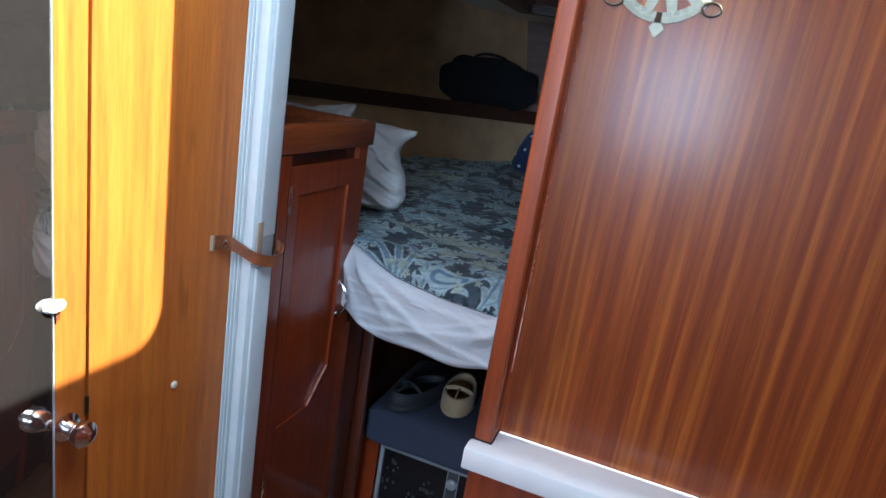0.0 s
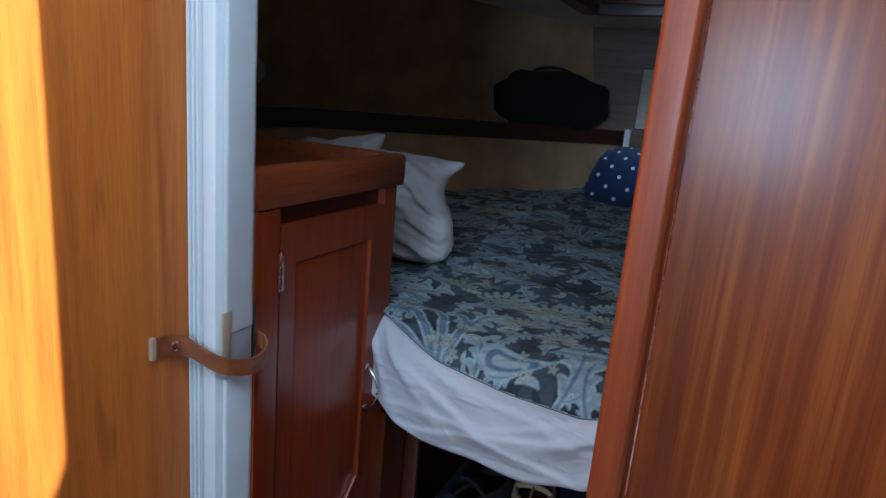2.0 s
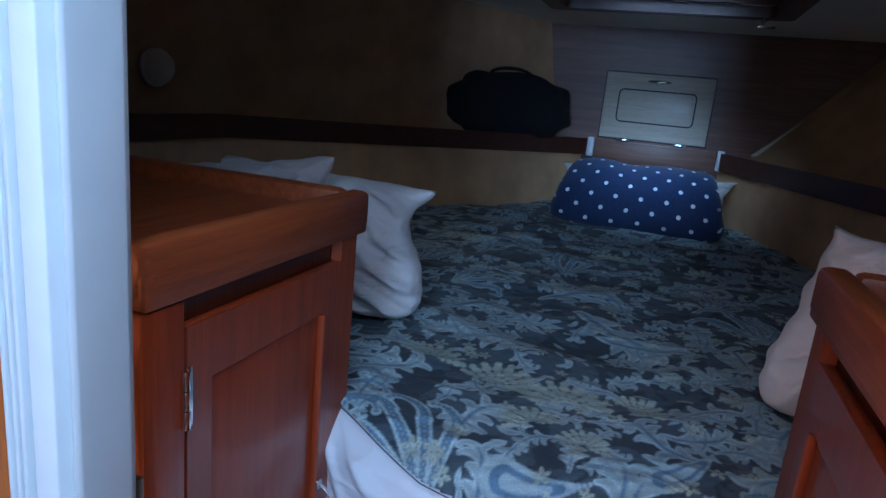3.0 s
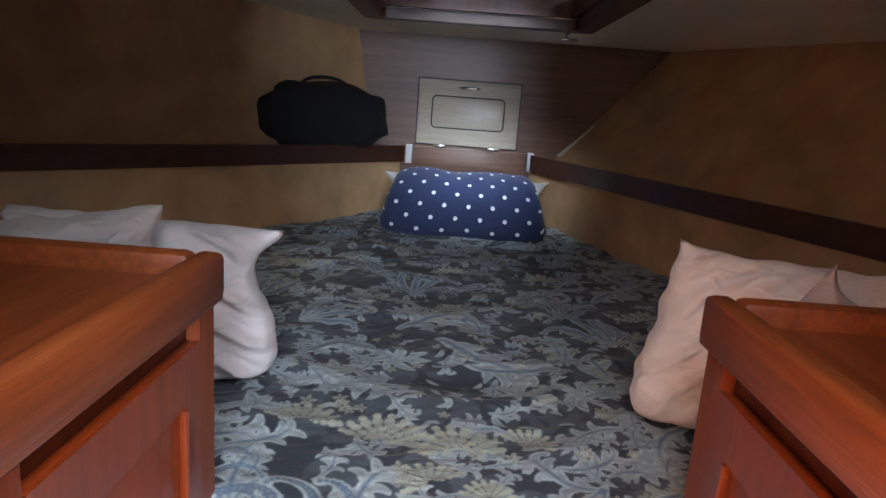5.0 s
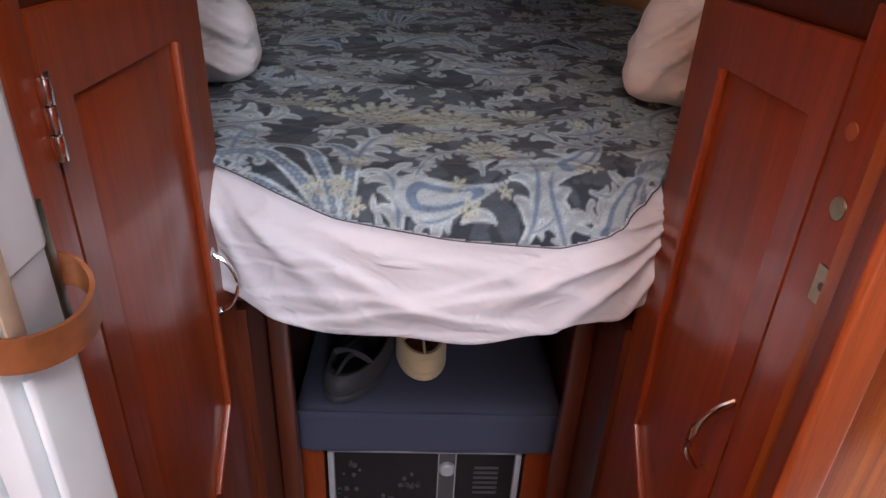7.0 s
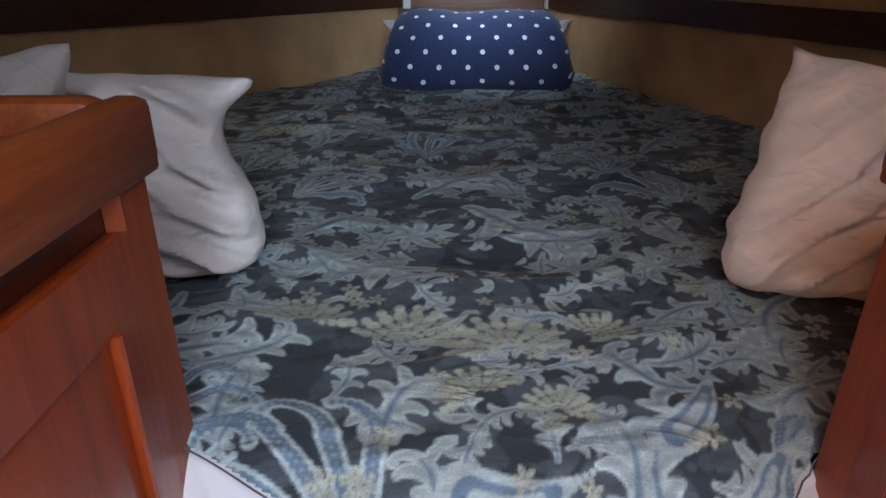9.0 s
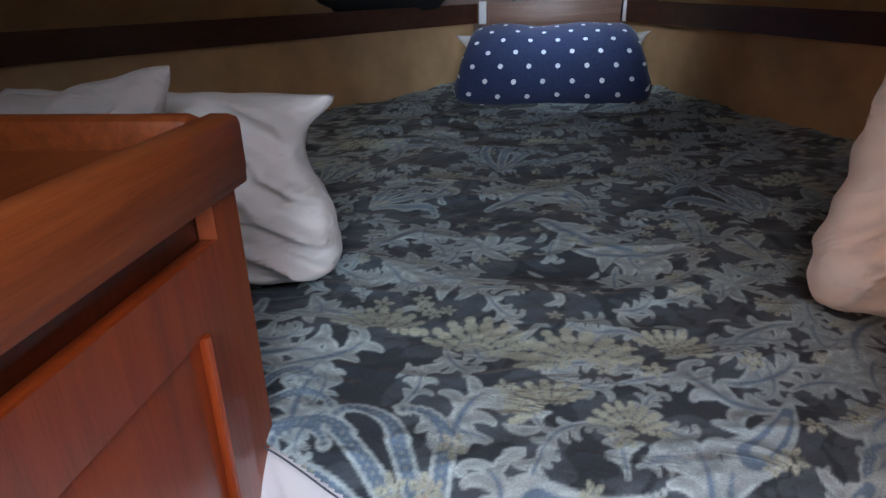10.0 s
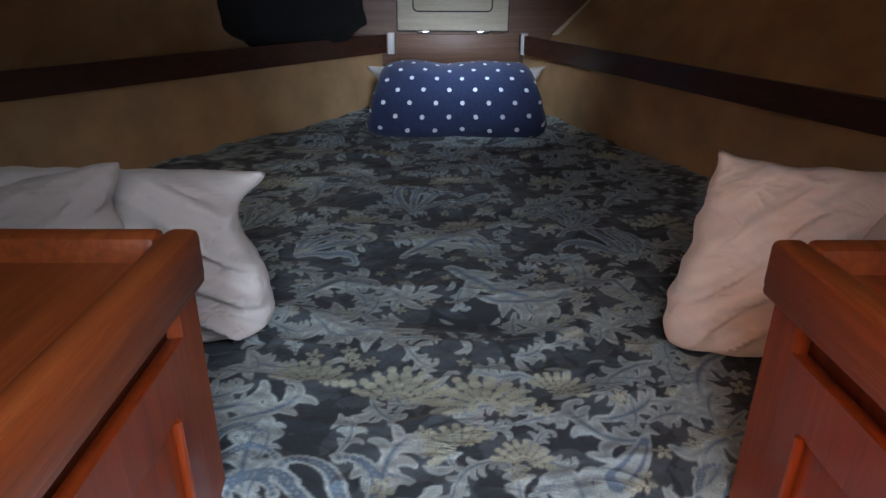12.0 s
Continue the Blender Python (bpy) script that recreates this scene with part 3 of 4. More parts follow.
part("plugged_hole", turned([(0.007, 0), (0.0065, 0.0006), (0.002, 0.0008)], pose(XS(-0.0142), 1.112, 1.145, 0, -90, 0), 14), MAHOGANY_LIE, star_cab, "filled screw hole")
bow_pts = [(XS(-0.0125 - 0.03 * math.sin(math.pi * k / 14) ** 0.6), 1.153 - 0.012 * k / 14, 0.775 + 0.1 * k / 14) for k in range(15)]
part("pull", tube(bow_pts, 0.0045, None, 8, 0.7), CHROME, star_door, "chrome bow handle")


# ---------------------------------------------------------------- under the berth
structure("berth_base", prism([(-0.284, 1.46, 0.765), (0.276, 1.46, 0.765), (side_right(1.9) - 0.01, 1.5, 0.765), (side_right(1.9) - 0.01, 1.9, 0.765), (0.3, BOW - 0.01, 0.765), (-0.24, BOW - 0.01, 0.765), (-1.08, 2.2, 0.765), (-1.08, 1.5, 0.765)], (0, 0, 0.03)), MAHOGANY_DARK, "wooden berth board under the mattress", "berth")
# recess sides, back and posts: their shade is put into a darker wood colour
structure("wall_recess_port", box(-0.2865, -0.262, 1.438, 2.2, 0, 0.764), MAHOGANY_DARK, "wooden side of the recess under the berth, shade in its colour", "wall")
structure("wall_recess_starboard", box(0.266, 0.287, 1.412, 2.2, 0, 0.764), MAHOGANY_DARK, "wooden side of the recess under the berth, shade in its colour", "wall")
structure("wall_recess_back", box(-0.262, 0.265, 2.18, 2.2, 0, 0.764), MAHOGANY_DARK, "wooden back of the recess under the berth, shade in its colour", "wall")
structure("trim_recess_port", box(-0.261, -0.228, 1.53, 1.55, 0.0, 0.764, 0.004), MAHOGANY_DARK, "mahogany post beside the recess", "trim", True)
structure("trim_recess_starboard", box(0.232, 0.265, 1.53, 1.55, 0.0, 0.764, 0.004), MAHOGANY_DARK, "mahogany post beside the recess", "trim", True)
structure("wall_step_port", box(-0.261, -0.2, 1.615, 1.635, 0, 0.33), MAHOGANY, "mahogany board beside the appliance", "wall")
structure("wall_step_starboard", box(0.2, 0.264, 1.615, 1.635, 0, 0.33), MAHOGANY, "mahogany board beside the appliance", "wall")


def build_appliance():
    t = thing("microwave_oven", (0, 1.82, 0.06), "small grey oven with a dark patterned glass front under the cushion", "oven")
    part("casing", box(-0.192, 0.192, 1.628, 2.0, 0.06, 0.329, 0.004), GREY_METAL, t)
    for x0, x1, z0, z1 in ((-0.193, 0.193, 0.316, 0.33), (-0.193, 0.193, 0.058, 0.072), (-0.193, -0.18, 0.0722, 0.3158), (0.18, 0.193, 0.0722, 0.3158)):
        part("frame_rail", box(x0, x1, 1.612, 1.6278, z0, z1, 0.003), GREY_METAL, t, "pale grey metal rim")
    part("glass", box(-0.1798, 0.1798, 1.62, 1.6275, 0.0725, 0.3155), DARK_GLASS, t, "dark glass front")
    strip = part("control_strip", box(0.026, 0.064, 1.6175, 1.6198, 0.0725, 0.3155), ETCH, t)
    for x in (0.028, 0.062):
        part("strip_line", box(x - 0.001, x + 0.001, 1.6165, 1.6174, 0.075, 0.314), GREY_METAL, strip)
    part("dial", turned([(0.016, 0), (0.016, 0.008), (0.012, 0.012), (0.002, 0.013)], pose(0.045, 1.617, 0.275, 90, 0, 0), 20), GREY_METAL, t, "round grey dial")
    rng = random.Random(3)
    for cx, cz, n in ((-0.15, 0.26, 6), (-0.155, 0.2, 5), (-0.03, 0.23, 9), (0.01, 0.15, 7), (-0.08, 0.18, 6)):
        for k in range(n):
            a, r = rng.uniform(0, 6.28), rng.uniform(0.008, 0.022)
            px, pz = cx + r * math.cos(a), cz + r * math.sin(a)
            w = rng.uniform(0.003, 0.006)
            part("etched_petal", prism([(px + w * math.cos(b), 1.6198, pz + 1.4 * w * math.sin(b)) for b in (0, 1.05, 2.1, 3.14, 4.2, 5.25)], (0, -0.0004, 0)), ETCH, t)
    for k in range(6):
        part("vent_slot", box(0.1, 0.15, 1.6185, 1.6196, 0.2 + 0.014 * k, 0.207 + 0.014 * k), ETCH, t)


build_appliance()


def soft_box(x0, x1, y0, y1, z0, z1, r, puff=0.01, n=14, seed=0):
    """An upholstered block: bevelled, subdivided and slightly swollen."""
    bm = bmesh.new()
    bmesh.ops.create_cube(bm, size=2)
    bmesh.ops.subdivide_edges(bm, edges=bm.edges[:], cuts=n, use_grid_fill=True)
    h = Vector(((x1 - x0) / 2, (y1 - y0) / 2, (z1 - z0) / 2))
    c = Vector(((x0 + x1) / 2, (y0 + y1) / 2, (z0 + z1) / 2))
    for v in bm.verts:
        p = Vector((v.co.x * h.x, v.co.y * h.y, v.co.z * h.z))
        core = Vector([max(-h[i] + r, min(h[i] - r, p[i])) for i in range(3)])
        d = p - core
        if d.length > 1e-6:
            p = core + d.normalized() * r
        bulge = puff * (1 - v.co.x ** 2) * (1 - v.co.y ** 2)
        p.z += bulge * (1 if v.co.z > 0 else 0) + 0.003 * noise.noise(p * 9 + Vector((seed, 0, 0)))
        v.co = c + p
    return bm


cush = thing("seat_cushion", (0, 1.8, 0.336), "blue-grey upholstered seat cushion on the oven", "cushion")
part("pad", soft_box(-0.247, 0.258, 1.59, 2.02, 0.332, 0.445, 0.02, 0.012), BLUE_CUSHION, cush)
part("piping", tube([(-0.244 + 0.0165 * k, 1.5935, 0.437) for k in range(31)], 0.003), BLUE_CUSHION, cush)


def shoe(at, turn, size, wide, upper, lining, label):
    m = Matrix.Translation(at) @ pose(0, 0, 0, 0, 0, turn)
    t = thing("shoe", at, label, "shoe", "shoes under the berth")
    outline = lambda f, k: [(0.5 * size * f * math.sin(a) * (wide + 0.07 * math.cos(a)), 0.5 * size * f * -math.cos(a), k) for a in (2 * math.pi * i / 28 for i in range(28))]

    def loft(levels):
        bm = bmesh.new()
        rings = [[bm.verts.new(m @ Vector(p)) for p in outline(f, z)] for f, z in levels]
        for a, b in zip(rings, rings[1:]):
            for k in range(28):
                bm.faces.new((a[k], a[(k + 1) % 28], b[(k + 1) % 28], b[k]))
        bm.faces.new(rings[0][::-1])
        bm.faces.new(rings[-1])
        return bm

    def band(points, radius):
        return tube([m @ Vector(p) for p in points], radius, None, 8, 0.5)

    part("sole", loft([(0.97, 0), (1.0, 0.004), (1.0, 0.014), (0.98, 0.017)]), RUBBER if upper is RUBBER else TAN_SUEDE, t)
    part("upper", loft([(0.97, 0.0172), (1.0, 0.032), (0.97, 0.048), (0.88, 0.056), (0.79, 0.055), (0.76, 0.046), (0.77, 0.03)]), upper, t)
    part("insole", loft([(0.72, 0.0302), (0.74, 0.036), (0.7, 0.0365)]), lining, t)
    half = 0.4 * size * wide
    part("strap", band([(half * math.cos(a), -0.16 * size, 0.05 + 0.014 * math.sin(a)) for a in (math.pi * k / 10 for k in range(11))], 0.007), upper, t)
    part("strap", band([(0.0, -0.42 * size + 0.3 * size * k / 8, 0.052 + 0.012 * math.sin(math.pi * k / 9)) for k in range(9)], 0.006), upper, t)


shoe((-0.016, 1.765, 0.459), 6, 0.215, 0.47, TAN_SUEDE, LEATHER, "tan suede sandal with crossed straps on the cushion")
shoe((-0.128, 1.7, 0.456), -24, 0.23, 0.42, RUBBER, BLACK_CLOTH, "dark rubber clog on the cushion")


# ---------------------------------------------------------------- bedding
FOOT_R = 0.07
HALF = 0.277


def foot_line(x):
    return 1.388 - 0.028 * (1 - np.minimum(np.abs(x) / HALF, 1) ** 2.5)


def bed_top(x, y):
    base = np.interp(y, [1.3, 1.45, 1.8, 2.2, 3.4], [0.985, 0.989, 0.998, 1.012, 1.035])
    return base + 0.012 * (1 - np.clip(np.abs(x) / 0.5, 0, 1) ** 2) * np.clip((y - 1.4) / 0.4, 0, 1) - 0.006


def waves(x, y, seed, count, low, high):
    """A sum of sine ripples in seeded directions."""
    rng = np.random.RandomState(seed)
    out = np.zeros_like(x)
    for _ in range(count):
        a, f, p = rng.uniform(0, 2 * np.pi), rng.uniform(low, high), rng.uniform(0, 6.28)
        out += np.sin((x * np.cos(a) + y * np.sin(a)) * f + p + 1.3 * np.sin(x * f * 0.37 + p) + 1.1 * np.sin(y * f * 0.31 - p))
    return out / count


def over_foot(x, s, lift):
    """Where a cloth lies that runs over the berth's foot: s metres aft of the rounded edge are negative."""
    yf, r = foot_line(x), FOOT_R + lift
    wing = np.abs(x) > 0.2815
    ang = np.where(wing, 0, np.clip(-s / FOOT_R, 0, np.pi / 2))
    down = np.where(wing, 0, np.clip(-s - FOOT_R * np.pi / 2, 0, None))
    y = yf + FOOT_R - r * np.sin(ang) + np.where(wing, s, np.clip(s, 0, None))
    z = bed_top(x, np.maximum(y, yf + FOOT_R)) - FOOT_R + r * np.cos(ang) - down
    return y, z


def cloth_grid(name, xs, ss, place, keep, mat, label, category, colours=None, at=(0, 1.6, 0.99)):
    gx, gs = np.meshgrid(xs, ss)
    px, py, pz = place(gx, gs)
    ok = keep(gx, gs)
    cells = ok[:-1, :-1] & ok[1:, :-1] & ok[:-1, 1:] & ok[1:, 1:]
    idx = np.arange(gx.size).reshape(gx.shape)
    quads = np.stack([idx[:-1, :-1][cells], idx[:-1, 1:][cells], idx[1:, 1:][cells], idx[1:, :-1][cells]], axis=1)
    used, back = np.unique(quads, return_inverse=True)
    quads = back.reshape(quads.shape)
    co = np.stack([px.ravel()[used], py.ravel()[used], pz.ravel()[used]], axis=1) - np.array(at)
    me = bpy.data.meshes.new(name)
    me.from_pydata(co.tolist(), [], quads.tolist())
    me.polygons.foreach_set("use_smooth", [True] * len(me.polygons))
    me.materials.append(mat)
    if colours is not None:
        layer = me.attributes.new("print", "FLOAT_COLOR", "POINT")
        col = colours(gx.ravel()[used], gs.ravel()[used])
        layer.data.foreach_set("color", np.concatenate([col, np.ones((len(used), 1))], axis=1).ravel())
    ob = new(name, me)
    ob.location = at
    BASE[ob] = Vector(at)
    return tagged(ob, label, category)


# white sheet over the mattress foot
def sheet_end(x):
    return -(0.25 + 0.041 * np.clip(1 - (x / HALF) ** 2, 0, 1) + 0.005 * np.sin(x * 31))


def sheet_place(x, s):
    y, z = over_foot(x, s, 0.0)
    d = np.clip(-s - 0.03, 0, None)
    belly = np.sin(np.clip(d / 0.2, 0, 1) * np.pi)
    drop = np.clip(d / 0.06, 0, 1)
    fold = 0.006 * waves(x * 0.5 + d * 0.8, d * 1.3 - x * 0.6, 5, 4, 12, 24) * drop
    for side, px, pd, n, size in ((1, 0.31, 0.045, 17, 0.012), (-1, -0.31, -0.03, 14, 0.009)):
        ang = np.arctan2(d - pd, side * (px - x)) + 0.14 * waves(x, d, 7 + side, 2, 9, 16)
        far = np.hypot(d - pd, px - x)
        ridge = (0.5 + 0.5 * np.cos(ang * n + 1.2 * waves(x, d, 9, 2, 6, 10))) ** 2.5
        fold = fold + size * ridge * np.clip(1.25 - far / 0.34, 0, 1) * np.clip(far / 0.05, 0, 1) * drop
    # long swags: start height, fall, power, size
    across = np.clip((x + HALF) / (2 * HALF), 0, 1)
    for start, fall, power, size in ((0.02, 0.24, 0.8, 0.006), (0.035, 0.13, 1.2, 0.004), (0.2, -0.14, 1.6, 0.005), (0.16, -0.13, 2.2, 0.0045)):
        off = d - (start + fall * across ** power + 0.006 * np.sin(x * 23 + start * 90))
        fold = fold + size * np.exp(-np.where(off > 0, off / 0.022, off / 0.007) ** 2) * drop * np.clip(4 * across * (1.05 - across) + 0.25, 0, 1)
    y = y - 0.016 * belly * (1 - (x / 0.29) ** 4) - fold
    tuck = np.clip((d + sheet_end(x) + 0.03 + 0.05) / 0.06, 0, 1) ** 1.6
    y = y + 0.09 * tuck + 0.012 * np.clip((np.abs(x) - 0.2) / 0.06, 0, 1) ** 2 * np.clip(d / 0.1, 0, 1)
    z = z + 0.022 * tuck
    return x, y, z


bed_sheet = cloth_grid("mattress", np.linspace(-HALF, HALF - 0.001, 190), np.arange(-0.33, 0.3, 0.0035), sheet_place, lambda x, s: s > sheet_end(x), SHEET, "berth mattress in a wrinkled white fitted sheet", "mattress")


# floral print of the duvet
def stroke(points, width, taper=0.25):
    """Discs along a curve that swell and thin out."""
    n = len(points)
    return [(p[0], p[1], width * (taper + (1 - taper) * math.sin(math.pi * (0.12 + 0.8 * i / max(n - 1, 1))))) for i, p in enumerate(points)]


def scroll(rng, x, y, size, turn, hand):
    """A feathered scroll: a gently bent stem that ends in a curl, with hooked side leaves."""
    stem, px, py, a = [], 0.0, 0.0, -0.35 * hand
    for k in range(40):
        a += hand * (0.012 + 0.0012 * k if k < 27 else 0.06 + 0.02 * (k - 27))
        px, py = px + 0.025 * math.cos(a), py + 0.025 * math.sin(a)
        stem.append((px, py, a))
    c, sn = math.cos(turn), math.sin(turn)
    to = lambda p: (x + size * (p[0] * c - p[1] * sn), y + size * (p[0] * sn + p[1] * c))
    out = stroke([to(p) for p in stem], 0.07 * size, 0.35)
    out.append((*to(stem[-1]), 0.05 * size))
    for k, h in ((5, hand), (9, -hand), (14, hand), (18, -hand), (22, hand), (26, -hand)):
        bx, by, ba = stem[k]
        ba += h * rng.uniform(0.6, 0.95)
        curl = []
        reach = rng.randint(9, 14)
        for i in range(reach):
            ba += -h * 0.02 if i < 5 else h * 0.17
            bx, by = bx + 0.022 * math.cos(ba), by + 0.022 * math.sin(ba)
            curl.append((bx, by))
        out += stroke([to(p) for p in curl], 0.06 * size, 0.3)
        out.append((*to(curl[-1]), 0.032 * size))
    return out, stroke([to(p) for p in stem[2:30]], 0.02 * size), []


def paisley(x, y, size, turn, hand):
    """A bent drop: its body, a dark ring inside it and a pale core."""
    c, sn = math.cos(turn), math.sin(turn)
    body, ring, core = [], [], []
    for k in range(18):
        t = k / 17
        px, py = t, hand * 0.45 * t * t
        w = 0.24 * (1 - t) ** 0.55 * (0.55 + 0.45 * math.cos(2.2 * (t - 0.18)))
        p = (x + size * (px * c - py * sn), y + size * (px * sn + py * c))
        body.append((*p, max(w, 0.03) * size))
        if 0.02 < t < 0.75:
            ring.append((*p, 0.66 * w * size))
        if 0.06 < t < 0.6:
            core.append((*p, 0.36 * w * size))
    return body, ring, core


def leaf(x, y, size, turn, bend=0.5):
    pts = [(x + size * t * math.cos(turn + bend * t), y + size * t * math.sin(turn + bend * t)) for t in (i / 9 for i in range(10))]
    return stroke(pts, size * 0.2, 0.05)


def flower(rng, x, y, size, petals):
    out, pale = [], []
    t0 = rng.uniform(0, 6.28)
    for k in range(petals):
        a = t0 + 2 * math.pi * k / petals
        for r, w in ((0.35, 0.2), (0.6, 0.24), (0.82, 0.15)):
            out.append((x + size * r * math.cos(a), y + size * r * math.sin(a), w * size))
        pale.append((x + size * 0.55 * math.cos(a), y + size * 0.55 * math.sin(a), 0.07 * size))
    return out, pale


def lily(x, y, size, turn):
    """Pointed petals round a small heart."""
    out = []
    for k in range(6):
        out += leaf(x, y, size * (0.75 + 0.25 * (k % 2)), turn + k * 1.047, 0.35)
    return out


def dahlia(x, y, size, turn):
    """A half-open bloom: two fans of blunt petals and their ribs."""
    out, ribs = [], []
    for reach, count, span in ((1.0, 9, 1.5), (0.62, 6, 1.2)):
        for k in range(count):
            a = turn + span * (2 * k / (count - 1) - 1)
            for r, w in ((0.3, 0.07), (0.5, 0.1), (0.72, 0.13), (0.9, 0.1)):
                out.append((x + size * reach * r * math.cos(a), y + size * reach * r * math.sin(a), w * size * reach))
            ribs += [(x + size * reach * r * math.cos(a + 0.17), y + size * reach * r * math.sin(a + 0.17), 0.02 * size) for r in (0.55, 0.65, 0.75, 0.85)]
    return out, ribs


def plume(x, y, size, turn, hand):
    """A fan of bent fronds with hooked tips: edges, blue bodies and dotted middles."""
    edge, body, dot = [], [], []
    for k, spread in enumerate((-0.62, -0.2, 0.16, 0.55)):
        a, px, py, pts = turn + spread, x, y, []
        n = 26 - 3 * abs(k - 2)
        for i in range(n):
            a += hand * (0.025 if i < n * 0.65 else 0.22)
            px, py = px + size * 0.042 * math.cos(a), py + size * 0.042 * math.sin(a)
            pts.append((px, py))
        edge += stroke(pts, 0.056 * size, 0.3)
        edge.append((*pts[-1], 0.05 * size))
        body += stroke(pts[2:], 0.034 * size, 0.2)
        dot += [(*p, 0.01 * size) for p in pts[3:-5]]
    return edge, body, dot


FOOT_SCROLLS = [(-0.105, -0.02, 0.13, 72, -1), (-0.155, 0.045, 0.075, 75, 1), (-0.05, -0.1, 0.12, 100, 1), (0.095, -0.1, 0.15, 80, 1), (0.155, -0.11, 0.14, 100, -1), (0.215, 0.055, 0.14, 150, -1), (0.235, -0.08, 0.13, 60, -1), (-0.25, -0.02, 0.12, 95, -1), (-0.3, 0.08, 0.13, 35, 1), (0.16, 0.1, 0.12, 20, 1), (-0.02, 0.5, 0.25, -32, 1), (0.03, 0.4, 0.2, 5, 1), (-0.27, 0.38, 0.18, 40, -1), (0.29, 0.37, 0.17, 120, 1), (0.27, 0.2, 0.12, 200, 1)]
FOOT_LILIES = [(-0.195, 0.315, 0.062, 20), (-0.122, 0.297, 0.058, 50), (0.12, 0.318, 0.05, 10), (0.226, 0.303, 0.052, 70), (-0.3, 0.19, 0.05, 30), (-0.1, 0.4, 0.055, 0), (0.29, 0.11, 0.05, 15)]
FOOT_BLOOMS = [(-0.209, 0.165, 0.06, 95), (-0.091, 0.145, 0.066, 80), (0.021, 0.125, 0.07, 100), (0.12, 0.16, 0.045, 60), (-0.012, 0.055, 0.045, 120), (0.056, 0.03, 0.038, 80)]


def print_layers():
    """Motifs of the print: placed ones at the foot, then rows of the same kinds towards the bow."""
    rng = random.Random(11)
    layers = {name: [] for name in ("mists", "stems", "veins", "blues", "dots", "blooms", "hearts", "drops", "rings", "cores")}

    def put(names, lists):
        for name, discs in zip(names, lists):
            layers[name].extend(discs)

    def big(x, y, size, turn, hand):
        put(("stems", "veins"), scroll(rng, x, y, size, turn, hand)[:2])

    def fan(x, y, size, turn, hand):
        put(("stems", "blues", "dots"), plume(x, y, size, turn, hand))

    def drop(x, y, size, turn, hand):
        put(("drops", "rings", "cores"), paisley(x, y, size, turn, hand))

    def bloom(x, y, size, turn):
        put(("blooms", "hearts"), dahlia(x, y, size, turn))

    def sprinkle(x0, x1, y0, y1, count):
        for _ in range(count):
            x, y = rng.uniform(x0, x1), rng.uniform(y0, y1)
            if rng.random() < 0.3:
                big(x, y, rng.uniform(0.055, 0.085), rng.uniform(0, 6.28), rng.choice((1, -1)))
            elif rng.random() < 0.35:
                put(("blooms", "hearts"), flower(rng, x, y, rng.uniform(0.01, 0.016), 5))
            else:
                layers["stems"].extend(leaf(x, y, rng.uniform(0.016, 0.036), rng.uniform(0, 6.28), rng.uniform(-1, 1)))
            layers["mists"].extend(leaf(x + 0.015, y - 0.02, rng.uniform(0.04, 0.075), rng.uniform(0, 6.28), rng.uniform(-1.5, 1.5)))

    fan(-0.115, -0.1, 0.2, radians(112), 1)
    fan(0.25, -0.11, 0.15, radians(70), -1)
    fan(-0.33, -0.05, 0.16, radians(80), -1)
    for x, y, size, turn, hand in FOOT_SCROLLS:
        big(x, y, size, radians(turn), hand)
    for x, y, size, turn in FOOT_LILIES:
        layers["stems"].extend(lily(x, y, size, radians(turn)))
    for x, y, size, turn in FOOT_BLOOMS:
        bloom(x, y, size, radians(turn))
    drop(-0.03, -0.045, 0.1, radians(-15), 1)
    drop(0.155, 0.005, 0.1, radians(25), 1)
    drop(0.2, -0.09, 0.1, radians(70), -1)
    sprinkle(-0.36, 0.36, -0.1, 0.52, 340)
    for side in (-1, 1):
        for k in range(6):
            big(side * (0.38 + 0.09 * (k % 2)), 0.06 + 0.085 * k, 0.16, rng.uniform(0, 6.28), side)
        sprinkle(min(side * 0.34, side * 0.6), max(side * 0.34, side * 0.6), -0.05, 0.55, 80)
    row, y = 0, 0.58
    while y < 2.1:
        x = -1.2 + (0.11 if row % 2 else 0.0)
        while x < 1.0:
            jx, jy, hand = x + rng.uniform(-0.02, 0.02), y + rng.uniform(-0.02, 0.02), rng.choice((1, -1))
            if (row + int((x + 3) / 0.22)) % 3 == 0:
                fan(jx, jy - 0.06, rng.uniform(0.15, 0.19), rng.uniform(0.8, 2.3), hand)
            elif row % 2:
                bloom(jx, jy - 0.02, rng.uniform(0.055, 0.07), rng.uniform(1.1, 2.0))
                layers["stems"].extend(lily(jx + 0.085, jy, rng.uniform(0.045, 0.06), rng.uniform(0, 1)))
            else:
                big(jx, jy - 0.04, rng.uniform(0.17, 0.22), rng.uniform(-0.5, 2.6), hand)
                drop(jx - 0.07, jy + 0.04, rng.uniform(0.07, 0.1), rng.uniform(0, 6.28), hand)
            sprinkle(jx - 0.11, jx + 0.11, jy - 0.07, jy + 0.07, 18)
            x += 0.22
        y += 0.135
        row += 1
    return layers


